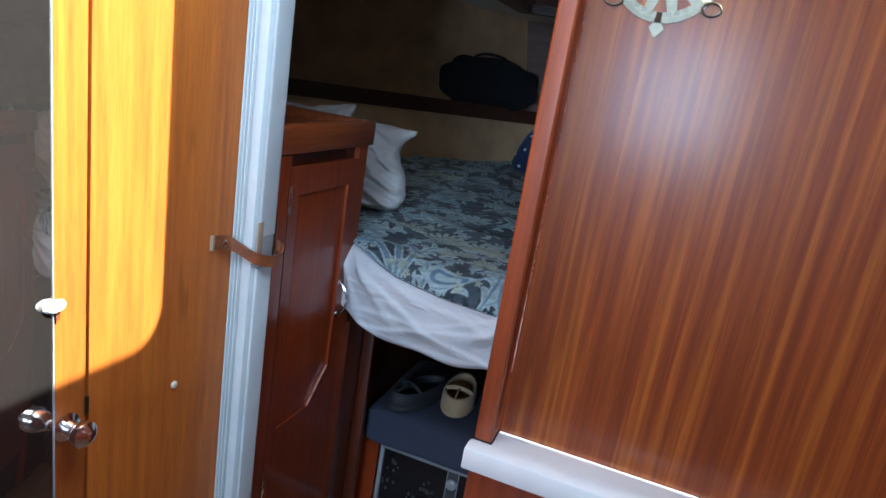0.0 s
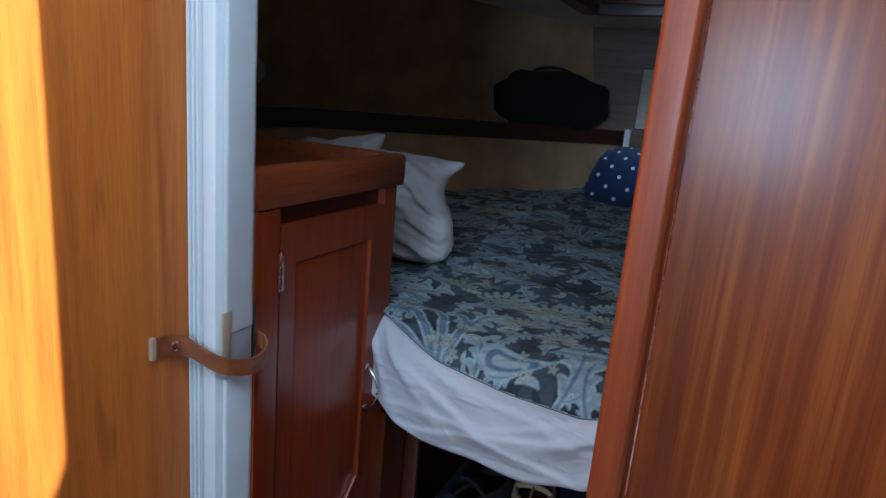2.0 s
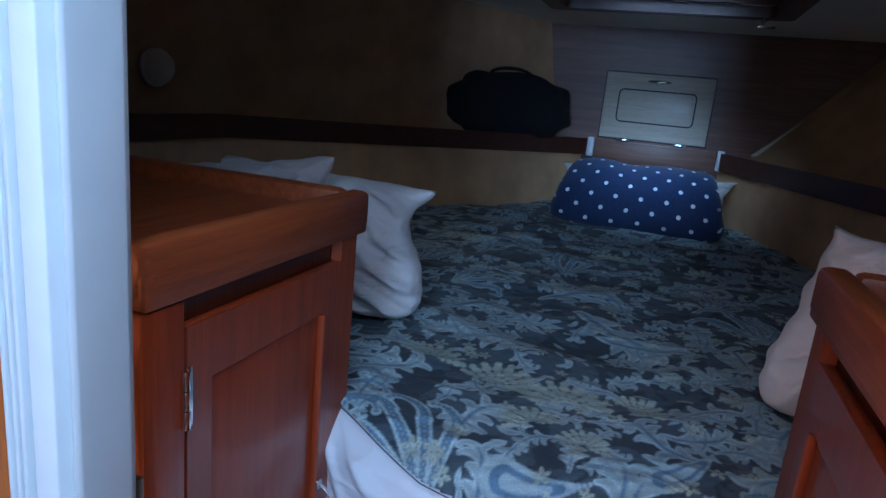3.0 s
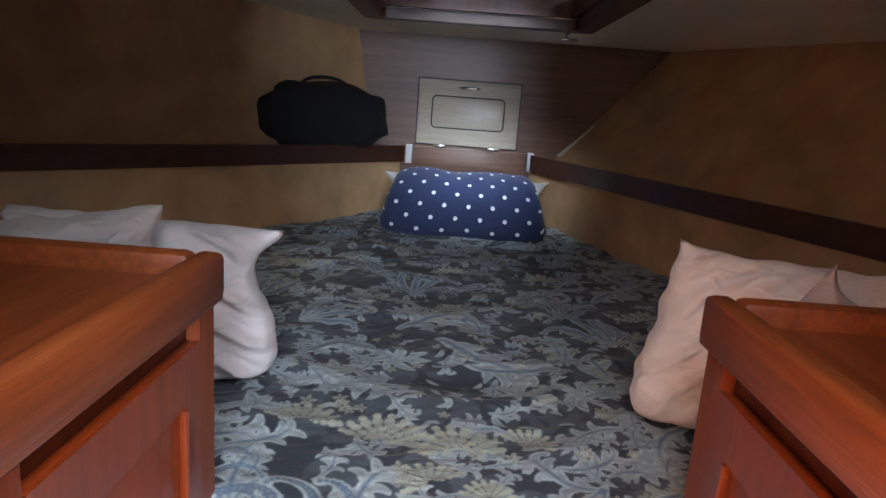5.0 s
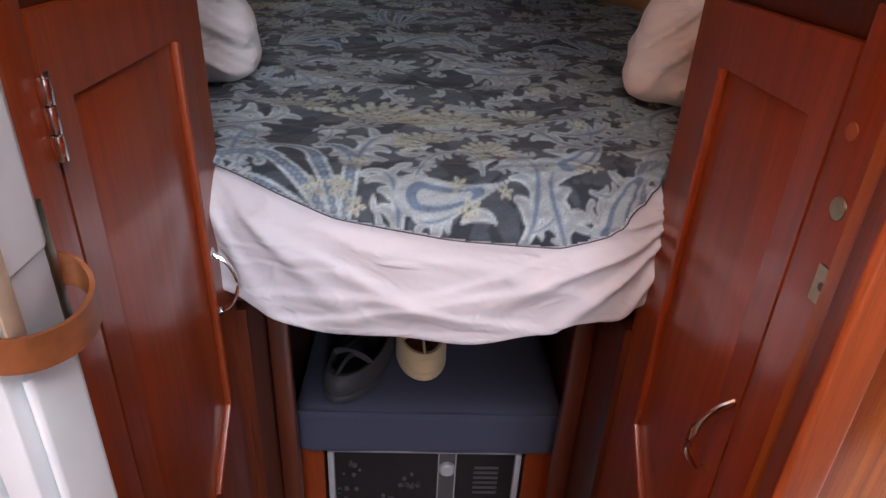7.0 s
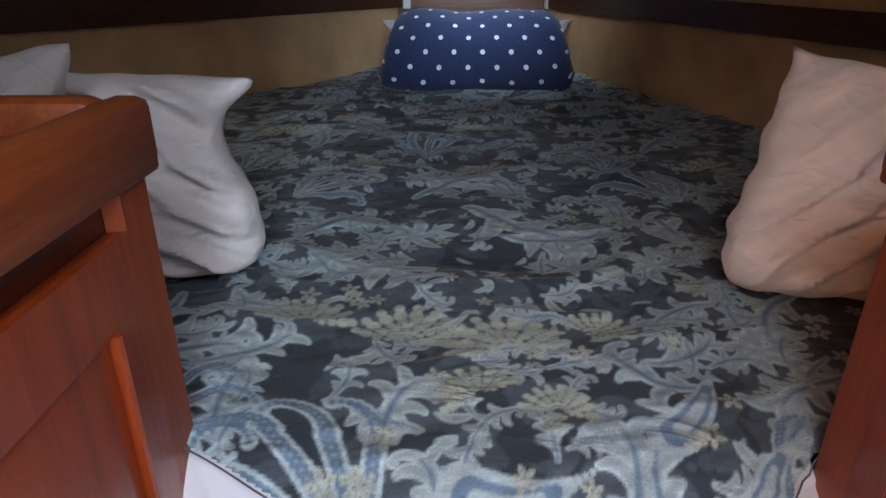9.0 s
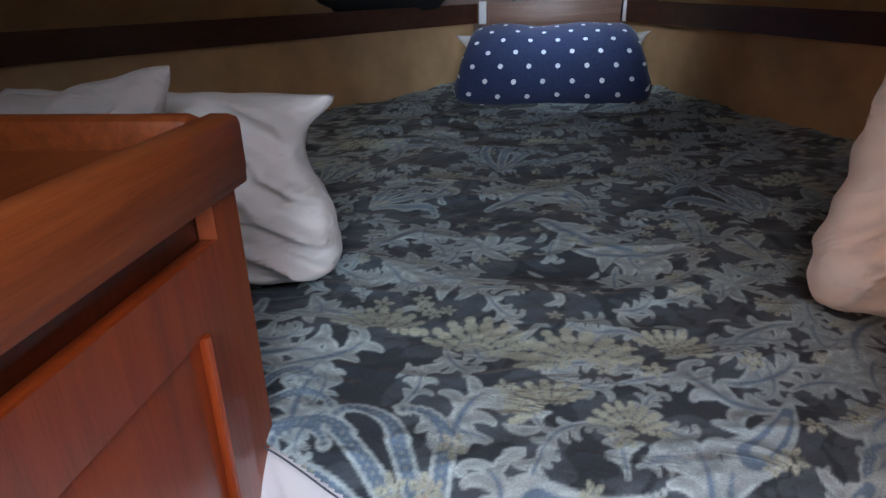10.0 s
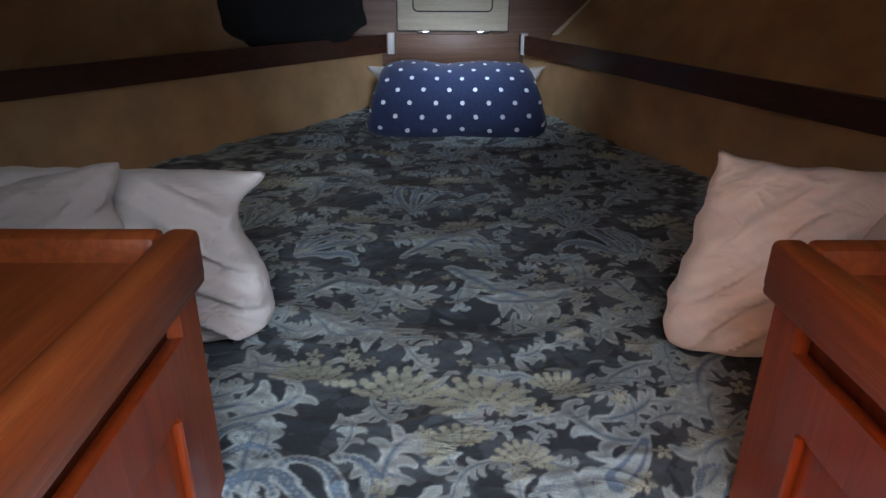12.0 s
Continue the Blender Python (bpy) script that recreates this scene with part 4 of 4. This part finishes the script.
def inside(px, py, discs, soft=0.0022):
    """How far points lie inside any of the discs, 0 to 1 over a soft edge, by a coarse grid of bins."""
    size = 0.05
    hit = np.zeros(len(px))
    bx, by = np.floor(px / size).astype(int), np.floor(py / size).astype(int)
    key = (bx + 500) * 4000 + by + 500
    order = np.argsort(key, kind="stable")
    keys = key[order]
    bins = {}
    for x, y, r in discs:
        for i in range(math.floor((x - r) / size), math.floor((x + r) / size) + 1):
            for j in range(math.floor((y - r) / size), math.floor((y + r) / size) + 1):
                bins.setdefault((i + 500) * 4000 + j + 500, []).append((x, y, r))
    for k, ds in bins.items():
        a, b = np.searchsorted(keys, k), np.searchsorted(keys, k + 1)
        if a == b:
            continue
        sel = order[a:b]
        d = np.array(ds)
        deep = (d[:, 2] - np.sqrt((px[sel][:, None] - d[:, 0]) ** 2 + (py[sel][:, None] - d[:, 1]) ** 2)).max(axis=1)
        hit[sel] = np.clip(deep / soft + 0.5, 0, 1)
    return hit


def print_colours(x, s):
    lay = print_layers()
    wx, wy = x + 0.004 * waves(x, s, 41, 3, 30, 60), s + 0.004 * waves(x, s, 42, 3, 30, 60)
    tone = 0.5 + 0.5 * waves(x, s, 21, 4, 5, 14)[:, None]
    grain = waves(x, s, 22, 5, 160, 420)[:, None]
    speck = 1 + 0.3 * grain
    pale = np.array([0.5, 0.59, 0.56]) * (1 - tone) + np.array([0.36, 0.5, 0.57]) * tone
    blue = np.array([0.12, 0.2, 0.28]) * (1 + 0.25 * grain)
    cream = np.array([0.47, 0.52, 0.41]) * (0.8 + 0.2 * tone)
    dark = np.array([0.1, 0.14, 0.16]) * np.ones_like(pale)
    slim = lambda discs, k: [(a, b, k * r) for a, b, r in discs]
    col = np.tile(np.array([0.02, 0.032, 0.043]), (len(x), 1))
    mist = np.array([0.055, 0.078, 0.095]) * (1 + 0.3 * grain)
    for discs, colour in (
        (lay["mists"], mist),
        (lay["stems"], 0.95 * pale * speck),
        (slim(lay["stems"], 0.55), 0.68 * pale * speck),
        (lay["blues"], blue),
        (lay["dots"], 0.6 * pale),
        (lay["veins"], blue),
        (lay["drops"], 0.85 * pale * speck),
        (lay["rings"], blue),
        (lay["cores"], 0.8 * pale),
        (lay["blooms"], cream * speck),
        (lay["hearts"], dark),
    ):
        k = inside(wx, wy, discs)[:, None]
        col = col * (1 - k) + colour * k
    return np.clip(col, 0.01, 0.8)


DUVET, _nt, _b = shader("floral_cotton", 0.85)
_at = _nt.nodes.new("ShaderNodeAttribute")
_at.attribute_name = "print"
_v = coords(_nt)
_fine = tex_noise(_nt, _v, 420, 3)
_big = tex_noise(_nt, _v, 14, 3)
_c = blend(_nt, 0.6, _at.outputs["Color"], ramp(_nt, _fine, [(0.3, (0.55, 0.55, 0.55)), (0.7, (1, 1, 1))]), "MULTIPLY")
_nt.links.new(blend(_nt, 0.35, _c, ramp(_nt, _big, [(0.3, (0.6, 0.62, 0.64)), (0.7, (1, 1, 1))]), "MULTIPLY"), _b.inputs["Base Color"])
_b.inputs["Sheen Weight"].default_value = 0.15
wrinkles(_nt, _b, _fine, 0.035, (0.7, 1.2, 1.0), 5.0)


def duvet_place(x, s):
    y, z = over_foot(x, s, 0.007)
    calm = np.clip((s + 0.06) / 0.15, 0, 1)
    crease = waves(x * 0.8, s * 1.5, 31, 6, 14, 30)
    ridge = 1 - np.abs(waves(x * 0.5, s * 1.3, 32, 3, 12, 22))
    pucker = 1 - np.abs(waves(x * 0.35, s * 1.6, 34, 4, 30, 60))
    z = z + (0.008 * crease + 0.02 * np.clip(ridge - 0.55, 0, 1) + 0.014 * np.clip(pucker - 0.7, 0, 1)) * calm
    under = sheet_place(np.clip(x, -HALF, HALF), s)[1]
    y = np.where((s < 0) & (np.abs(x) < 0.2815), np.minimum(y, under - 0.006), y)
    y = y - 0.003 * waves(x, s, 33, 4, 25, 50) * (1 - calm)
    return x, y, z


EDGE_X = [-0.277, -0.2, -0.12, 0.0, 0.14, 0.2, 0.245, 0.277]
EDGE_S = [-0.03, -0.052, -0.074, -0.09, -0.1, -0.09, -0.06, -0.03]
HEM = cloth("duvet_hem", (0.06, 0.08, 0.1))


def duvet_keep(x, s):
    wing = np.abs(x) > 0.2815
    y = foot_line(x) + FOOT_R + s
    edge = np.where(wing, np.where(x < 0, -0.022, -0.045), np.interp(x, EDGE_X, EDGE_S))
    left = -(0.24 + 0.72 * (BOW - np.maximum(y, 2.2))) - 0.01
    right = 0.29 + 0.42 * (BOW - np.maximum(y, 1.8)) + 0.01
    return (s > edge) & (x > left) & (x < right) & (y < BOW)


grid_x = np.concatenate([np.arange(-1.12, -0.46, 0.012), np.arange(-0.46, 0.46, 0.0021), np.arange(0.46, 0.98, 0.012)])
grid_s = np.concatenate([np.arange(-0.155, 0.7, 0.0021), np.arange(0.7, 1.96, 0.007)])
duvet = cloth_grid("duvet", grid_x, grid_s, duvet_place, duvet_keep, DUVET, "dark blue duvet with a pale scrolling floral print", "duvet", print_colours)


def edge_seam(parent, name, end, place, mat, radius, x0, x1):
    pts = []
    for x in np.linspace(x0, x1, 90):
        px, py, pz = place(np.array([x]), np.array([end(x)]))
        pts.append((px[0], py[0] - 0.004, pz[0] + 0.001))
    part(name, tube(pts, radius, None, 6), mat, parent)


edge_seam(duvet, "hem", lambda x: float(np.interp(x, EDGE_X, EDGE_S)), duvet_place, HEM, 0.0009, -0.276, 0.276)
edge_seam(bed_sheet, "elastic_hem", lambda x: float(sheet_end(np.array(x))), sheet_place, SHEET, 0.003, -0.27, 0.27)


# ---------------------------------------------------------------- pillows
def pillow(at, rot, w, h, t, mat, label, seed, crumple=1.0, waist=0.1, lean=0.0, blunt=0.0, ears=(), slant=0.45):
    """A stuffed case, local x its width, z its height, y its thickness."""
    n, m = 64, 44
    bm = bmesh.new()
    mat4 = Matrix.Translation(at) @ pose(0, 0, 0, *rot)
    sides = []
    for f in (1, -1):
        rows = []
        for j in range(m + 1):
            row = []
            for i in range(n + 1):
                u, v = -1 + 2 * i / n, -1 + 2 * j / m
                e = (1 - abs(u) ** 2.6) * (1 - abs(v) ** 2.6)
                pin = 1 - waist * math.exp(-((v - 0.38) / 0.36) ** 2) * abs(u) ** 3
                pin2 = 1 - (0.075 if v > 0 else 0.03) * (1 - abs(u) ** 3) * abs(v) ** 3
                if v < 0:
                    pin *= 1 - 0.1 * v ** 6
                    pin2 *= 1 - 0.1 * u ** 4
                pin *= 1 - blunt * u ** 4 * v ** 4
                pin2 *= 1 - blunt * u ** 4 * v ** 4
                ear_x = ear_z = flat = 0.0
                for su, sv, reach, lift in ears:
                    c = max(0, (su * u - 0.6) / 0.4) * max(0, (sv * v - 0.5) / 0.5)
                    ear_x, ear_z, flat = ear_x + su * reach * c ** 1.5, ear_z + sv * lift * c ** 1.5, max(flat, c)
                q = Vector((u * 3 + seed, v * 3, f * 2.0))
                warp = 1.3 * noise.noise(Vector((u * 1.8 + seed, v * 1.4, f)))
                ridge = (0.5 + 0.5 * math.cos(13 * (v - slant * u) + 2.2 * warp + seed)) ** 4
                ridge += 0.45 * (0.5 + 0.5 * math.cos(29 * (v - 0.8 * slant * u) - 4.0 * warp + 2 * seed)) ** 4
                wr = 0.012 * noise.noise(q) + 0.022 * crumple * ridge * (0.15 + 0.85 * abs(u) ** 1.3)
                edge = min(1 - abs(u), 1 - abs(v))
                th = t / 2 * max(e, 0) ** 0.42 * (1 - 0.72 * flat)
                y = f * (th + wr * min(1, edge * 7))
                if edge == 0 and f < 0:
                    row.append(sides[0][j][i])
                    continue
                row.append(bm.verts.new(mat4 @ Vector((u * pin * w / 2 + lean * v + ear_x + 0.008 * noise.noise(Vector((v * 4, seed, 1))), y, v * pin2 * h / 2 + ear_z + 0.008 * noise.noise(Vector((u * 4, seed, 5)))))))
            rows.append(row)
        sides.append(rows)
        for j in range(m):
            for i in range(n):
                bm.faces.new((rows[j][i], rows[j][i + 1], rows[j + 1][i + 1], rows[j + 1][i]))
    low = min((v.co.z for v in bm.verts))
    ob = solo("pillow", bm, mat, (at[0], at[1], low), label, "pillow", "pillows on the berth")
    ob.data.set_sharp_from_angle(angle=radians(150))
    return ob


pillow((-0.505, 1.735, 1.136), (-12, 2, 3), 0.43, 0.265, 0.13, PILLOW_WHITE, "white pillow with a pinched corner standing at the berth side", 1.0, 1.5, 0.14, -0.022, 0.06, [(1, 1, 0.04, 0.0)], -0.9)
pillow((-0.604, 1.6, 1.148), (-4, -8, 2), 0.4, 0.27, 0.1, PILLOW_SHADED, "white pillow leaning on another, greyed for its shade", 4.0, 0.8, 0.06, 0.0, 0.04, [(1, 1, 0.022, 0.0)])
pillow((0.552, 1.69, 1.138), (-16, 2, -4), 0.49, 0.285, 0.13, PILLOW_WARM_LIT, "plump white pillow with diagonal creases standing at the berth side", 7.0, 1.0, 0.0, 0.036, 0.02, [(-1, 1, 0.01, 0.012), (1, 1, 0.015, 0.01)], 1.9)
pillow((0.51, 1.497, 1.118), (-2, 20, -2), 0.3, 0.28, 0.065, PILLOW_GREY, "mauve-grey pillow tilted against a white pillow", 9.0, 0.7, 0.04, 0.0, 0.06, [(-1, 1, -0.015, 0.035)])
pillow((0.035, 3.2, 1.095), (-16, 0, 0), 0.58, 0.24, 0.12, PILLOW_WHITE, "white pillow standing behind the rolled blanket", 12.0, 0.7, 0.05, 0.0, 0.0, [(1, 1, 0.03, 0.0), (-1, 1, 0.03, 0.0)])


# ---------------------------------------------------------------- rolled blanket
FLEECE, _nt, _b = shader("dotted_fleece", 0.95)
_uv = _nt.nodes.new("ShaderNodeUVMap")
_sx = _nt.nodes.new("ShaderNodeSeparateXYZ")
_nt.links.new(_uv.outputs["UV"], _sx.inputs["Vector"])


def arith(nt, op, a, b=0.0, c=0.0):
    n = nt.nodes.new("ShaderNodeMath")
    n.operation = op
    for k, v in enumerate((a, b, c)):
        if isinstance(v, float):
            n.inputs[k].default_value = v
        else:
            nt.links.new(v, n.inputs[k])
    return n.outputs[0]


def dots(nt, u, v, step_u, step_v, du, dv):
    a = arith(nt, "ABSOLUTE", arith(nt, "SUBTRACT", arith(nt, "FRACT", arith(nt, "ADD", arith(nt, "DIVIDE", u, step_u), du)), 0.5))
    b = arith(nt, "ABSOLUTE", arith(nt, "SUBTRACT", arith(nt, "FRACT", arith(nt, "ADD", arith(nt, "DIVIDE", v, step_v), dv)), 0.5))
    a, b = arith(nt, "MULTIPLY", a, step_u), arith(nt, "MULTIPLY", b, step_v)
    return arith(nt, "LESS_THAN", arith(nt, "ADD", arith(nt, "MULTIPLY", a, a), arith(nt, "MULTIPLY", b, b)), 0.0068 ** 2)


_d = arith(_nt, "MAXIMUM", dots(_nt, _sx.outputs[0], _sx.outputs[1], 0.08, 0.08, 0.0, 0.0), dots(_nt, _sx.outputs[0], _sx.outputs[1], 0.08, 0.08, 0.5, 0.5))
_f = tex_noise(_nt, coords(_nt), 260, 3)
_nt.links.new(blend(_nt, _d, ramp(_nt, _f, [(0.3, (0.01, 0.018, 0.055)), (0.7, (0.02, 0.036, 0.1))]), (0.7, 0.72, 0.74)), _b.inputs["Base Color"])
_b.inputs["Sheen Weight"].default_value = 0.15
bump(_nt, _b, _f, 0.4, 0.002)


def blanket_roll():
    """A folded fleece roll: a swept rounded section with lumps; its map runs along and round it."""
    bm = bmesh.new()
    uv = bm.loops.layers.uv.new("UVMap")
    at = (0.025, 2.95, 1.035)
    n, m, length = 60, 56, 0.53
    rings = []
    for i in range(n + 1):
        u = -1 + 2 * i / n
        end = max(1 - abs(u) ** 9, 0.0) ** 0.5
        ring = []
        for k in range(m):
            a = 2 * math.pi * k / m
            ca, sa = math.cos(a), math.sin(a)
            ry, rz = 0.118 * (0.6 + 0.4 * end), 0.112 * (0.6 + 0.4 * end)
            y = ry * math.copysign(abs(ca) ** 0.85, ca) + 0.035 * sa
            z = rz * math.copysign(abs(sa) ** 0.8, sa)
            p = Vector((u * length / 2 * (1 - 0.08 * sa), y, z))
            lump = 0.013 * noise.noise(p * 7 + Vector((3, 0, 0))) + 0.004 * noise.noise(p * 22)
            sag = -0.006 * math.exp(-((u + 0.1) / 0.25) ** 2) * max(sa, 0)
            ring.append(bm.verts.new(Vector((p.x + at[0], p.y * (1 + lump * 6) + at[1], p.z * (1 + lump * 6) + at[2] + 0.108 + sag))))
        rings.append(ring)
    mid = [v.co for v in rings[n // 2]]
    arc = [0.0]
    for k in range(m):
        arc.append(arc[-1] + (mid[(k + 1) % m] - mid[k]).length)
    for i in range(n):
        for k in range(m):
            f = bm.faces.new((rings[i][k], rings[i + 1][k], rings[i + 1][(k + 1) % m], rings[i][(k + 1) % m]))
            for loop, (a, b) in zip(f.loops, ((i, k), (i + 1, k), (i + 1, k + 1), (i, k + 1))):
                loop[uv].uv = (length * a / n, arc[b])
    for ring in (rings[0][::-1], rings[-1]):
        bm.faces.new(ring)
    solo("blanket", bm, FLEECE, at, "navy fleece blanket with white polka dots folded into a roll", "blanket")


blanket_roll()


# ---------------------------------------------------------------- bow: locker, hatch, shelf things
def rounded_frame(x0, x1, z0, z1, r, inset, y, depth, outset=0.0):
    inner = rounded(x0 + inset, x1 - inset, z0 + inset, z1 - inset, max(r - inset, 0.004))
    outer = rounded(x0, x1, z0, z1, r)
    return sheet_with_hole(outer, inner, lambda x, z: (x, y, z), (0, -depth, 0))


def build_locker():
    t = thing("anchor_locker_door", (0.022, BOW, 1.316), "pale wooden locker door with a sunk rounded panel", "locker door")
    x0, x1, z0, z1 = -0.18, 0.225, 1.318, 1.572
    part("gap", box(x0 - 0.005, x1 + 0.005, BOW - 0.002, BOW - 0.0003, z0 - 0.005, z1 + 0.005), RUBBER, t, "dark gap round the door")
    d = part("leaf", box(x0, x1, BOW - 0.016, BOW - 0.0022, z0, z1, 0.003), PALE_WOOD, t, "pale varnished wooden leaf")
    part("groove", rounded_frame(-0.125, 0.168, 1.382, 1.512, 0.02, 0.005, BOW - 0.0161, 0.0012), RUBBER, d, "dark groove")
    part("sunk_panel", prism([(x, BOW - 0.0163, z) for x, z in rounded(-0.119, 0.162, 1.388, 1.506, 0.016)], (0, -0.003, 0), bevel=0.001), PALE_WOOD, d)
    part("finger_pull", prism([(0.022 + 0.045 * math.cos(a), BOW - 0.0162, 1.545 + 0.006 * math.sin(a)) for a in (2 * math.pi * k / 20 for k in range(20))], (0, -0.001, 0)), RUBBER, d)
    part("pull_glint", prism([(0.03 + 0.02 * math.cos(a), BOW - 0.0174, 1.544 + 0.0025 * math.sin(a)) for a in (2 * math.pi * k / 16 for k in range(16))], (0, -0.001, 0)), BRASS, d)
    for x in (-0.085, 0.135):
        part("hinge", box(x - 0.025, x + 0.025, BOW - 0.018, BOW - 0.0023, 1.308, 1.316, 0.002), CHROME, t, "small steel hinge")


PALE_WOOD = wood("pale_wood", (0.44, 0.4, 0.33), (0.54, 0.5, 0.42), (0.62, 0.57, 0.49), 0.35, 0.3, (1.0, 20, 18))
build_locker()
solo("step_board", box(-0.185, 0.27, BOW - 0.02, BOW - 0.001, 1.2, 1.305, 0.002), MAHOGANY_ACROSS, (0.04, BOW - 0.01, 1.2), "wooden filler board under the locker door", "board")
for x in (-0.205, 0.288):
    solo("shelf_bracket", box(x - 0.012, x + 0.012, BOW - 0.03, BOW - 0.001, 1.235, 1.31, 0.002), PAINT_WHITE, (x, BOW - 0.015, 1.235), "small white plastic end bracket of the shelf rail", "bracket", "shelf brackets")


def build_forehatch():
    t = thing("forehatch", (0.025, 2.45, FORE), "deck hatch with a dark wooden frame and a chrome catch", "hatch")
    outer = rounded(-0.315, 0.365, 2.135, 2.775, 0.03)
    inner = rounded(-0.262, 0.312, 2.188, 2.722, 0.02)
    part("frame", sheet_with_hole(outer, inner, lambda x, y: (x, y, FORE - 0.001), (0, 0, -0.03)), RAIL_WOOD, t, "dark wooden hatch frame")
    part("inner_frame", sheet_with_hole(rounded(-0.268, 0.318, 2.182, 2.728, 0.02), rounded(-0.245, 0.295, 2.205, 2.705, 0.02), lambda x, y: (x, y, FORE + 0.001), (0, 0, 0.12)), MAHOGANY_DARK, t, "reddish wooden coaming")
    pane = part("pane", box(-0.28, 0.33, 2.17, 2.74, FORE + 0.125, FORE + 0.135), GLASS, t, "smoked acrylic pane")
    c = part("catch", turned([(0.012, 0), (0.012, 0.006), (0.006, 0.01), (0.006, 0.02), (0.009, 0.022)], pose(0.285, 2.735, FORE - 0.031, 180, 0, 0), 16), CHROME, t, "chrome hatch catch")
    part("lever", box(0.272, 0.318, 2.728, 2.742, FORE - 0.058, FORE - 0.0525, 0.002), CHROME, c)


build_forehatch()


def bag():
    bm = bmesh.new()
    bmesh.ops.create_icosphere(bm, subdivisions=4, radius=1)
    a, b = Vector((-0.3, 3.27, 1.0)), Vector((-0.68, 2.95, 1.0))
    mid, along = (a + b) / 2, (b - a).normalized()
    across = Vector((0, 0, 1)).cross(along)
    for v in bm.verts:
        u, w, z = (math.copysign(abs(c) ** 0.7, c) for c in v.co)
        k = 1 + 0.14 * noise.noise(v.co * 2.2) + 0.05 * noise.noise(v.co * 6)
        p = mid + along * u * 0.25 * k + across * w * 0.075 * k
        v.co = (p.x, p.y, 1.4 + z * 0.118 * k)
    low = min(v.co.z for v in bm.verts)
    bmesh.ops.translate(bm, verts=bm.verts, vec=(-0.01, 0.0, 1.28 - low))
    top = max(v.co.z for v in bm.verts)
    t = thing("bag", (mid.x, mid.y, 1.279), "soft black bag lying on the port shelf", "bag")
    part("body", bm, BLACK_CLOTH, t)
    grip = [mid + along * (0.09 * math.cos(q)) + Vector((-0.01, 0, 0)) for q in (math.pi * k / 12 for k in range(13))]
    part("handle", tube([(g.x, g.y, top - 0.02 + 0.03 * math.sin(math.pi * k / 12)) for k, g in enumerate(grip)], 0.006), BLACK_CLOTH, t)


bag()
lamp_at = (-1.165, 2.03, 1.42)
reading = thing("wall_light", lamp_at, "small cream plastic dome light on the hull lining, off", "lamp")
part("base_plate", turned([(0.05, 0), (0.05, 0.006), (0.047, 0.009)], pose(*lamp_at, 0, 90, 0), 24), PAINT_WHITE, reading)
part("dome", turned([(0.045, 0.0095), (0.043, 0.02), (0.034, 0.034), (0.018, 0.043), (0.004, 0.046)], pose(*lamp_at, 0, 90, 0), 24), CREAM, reading)
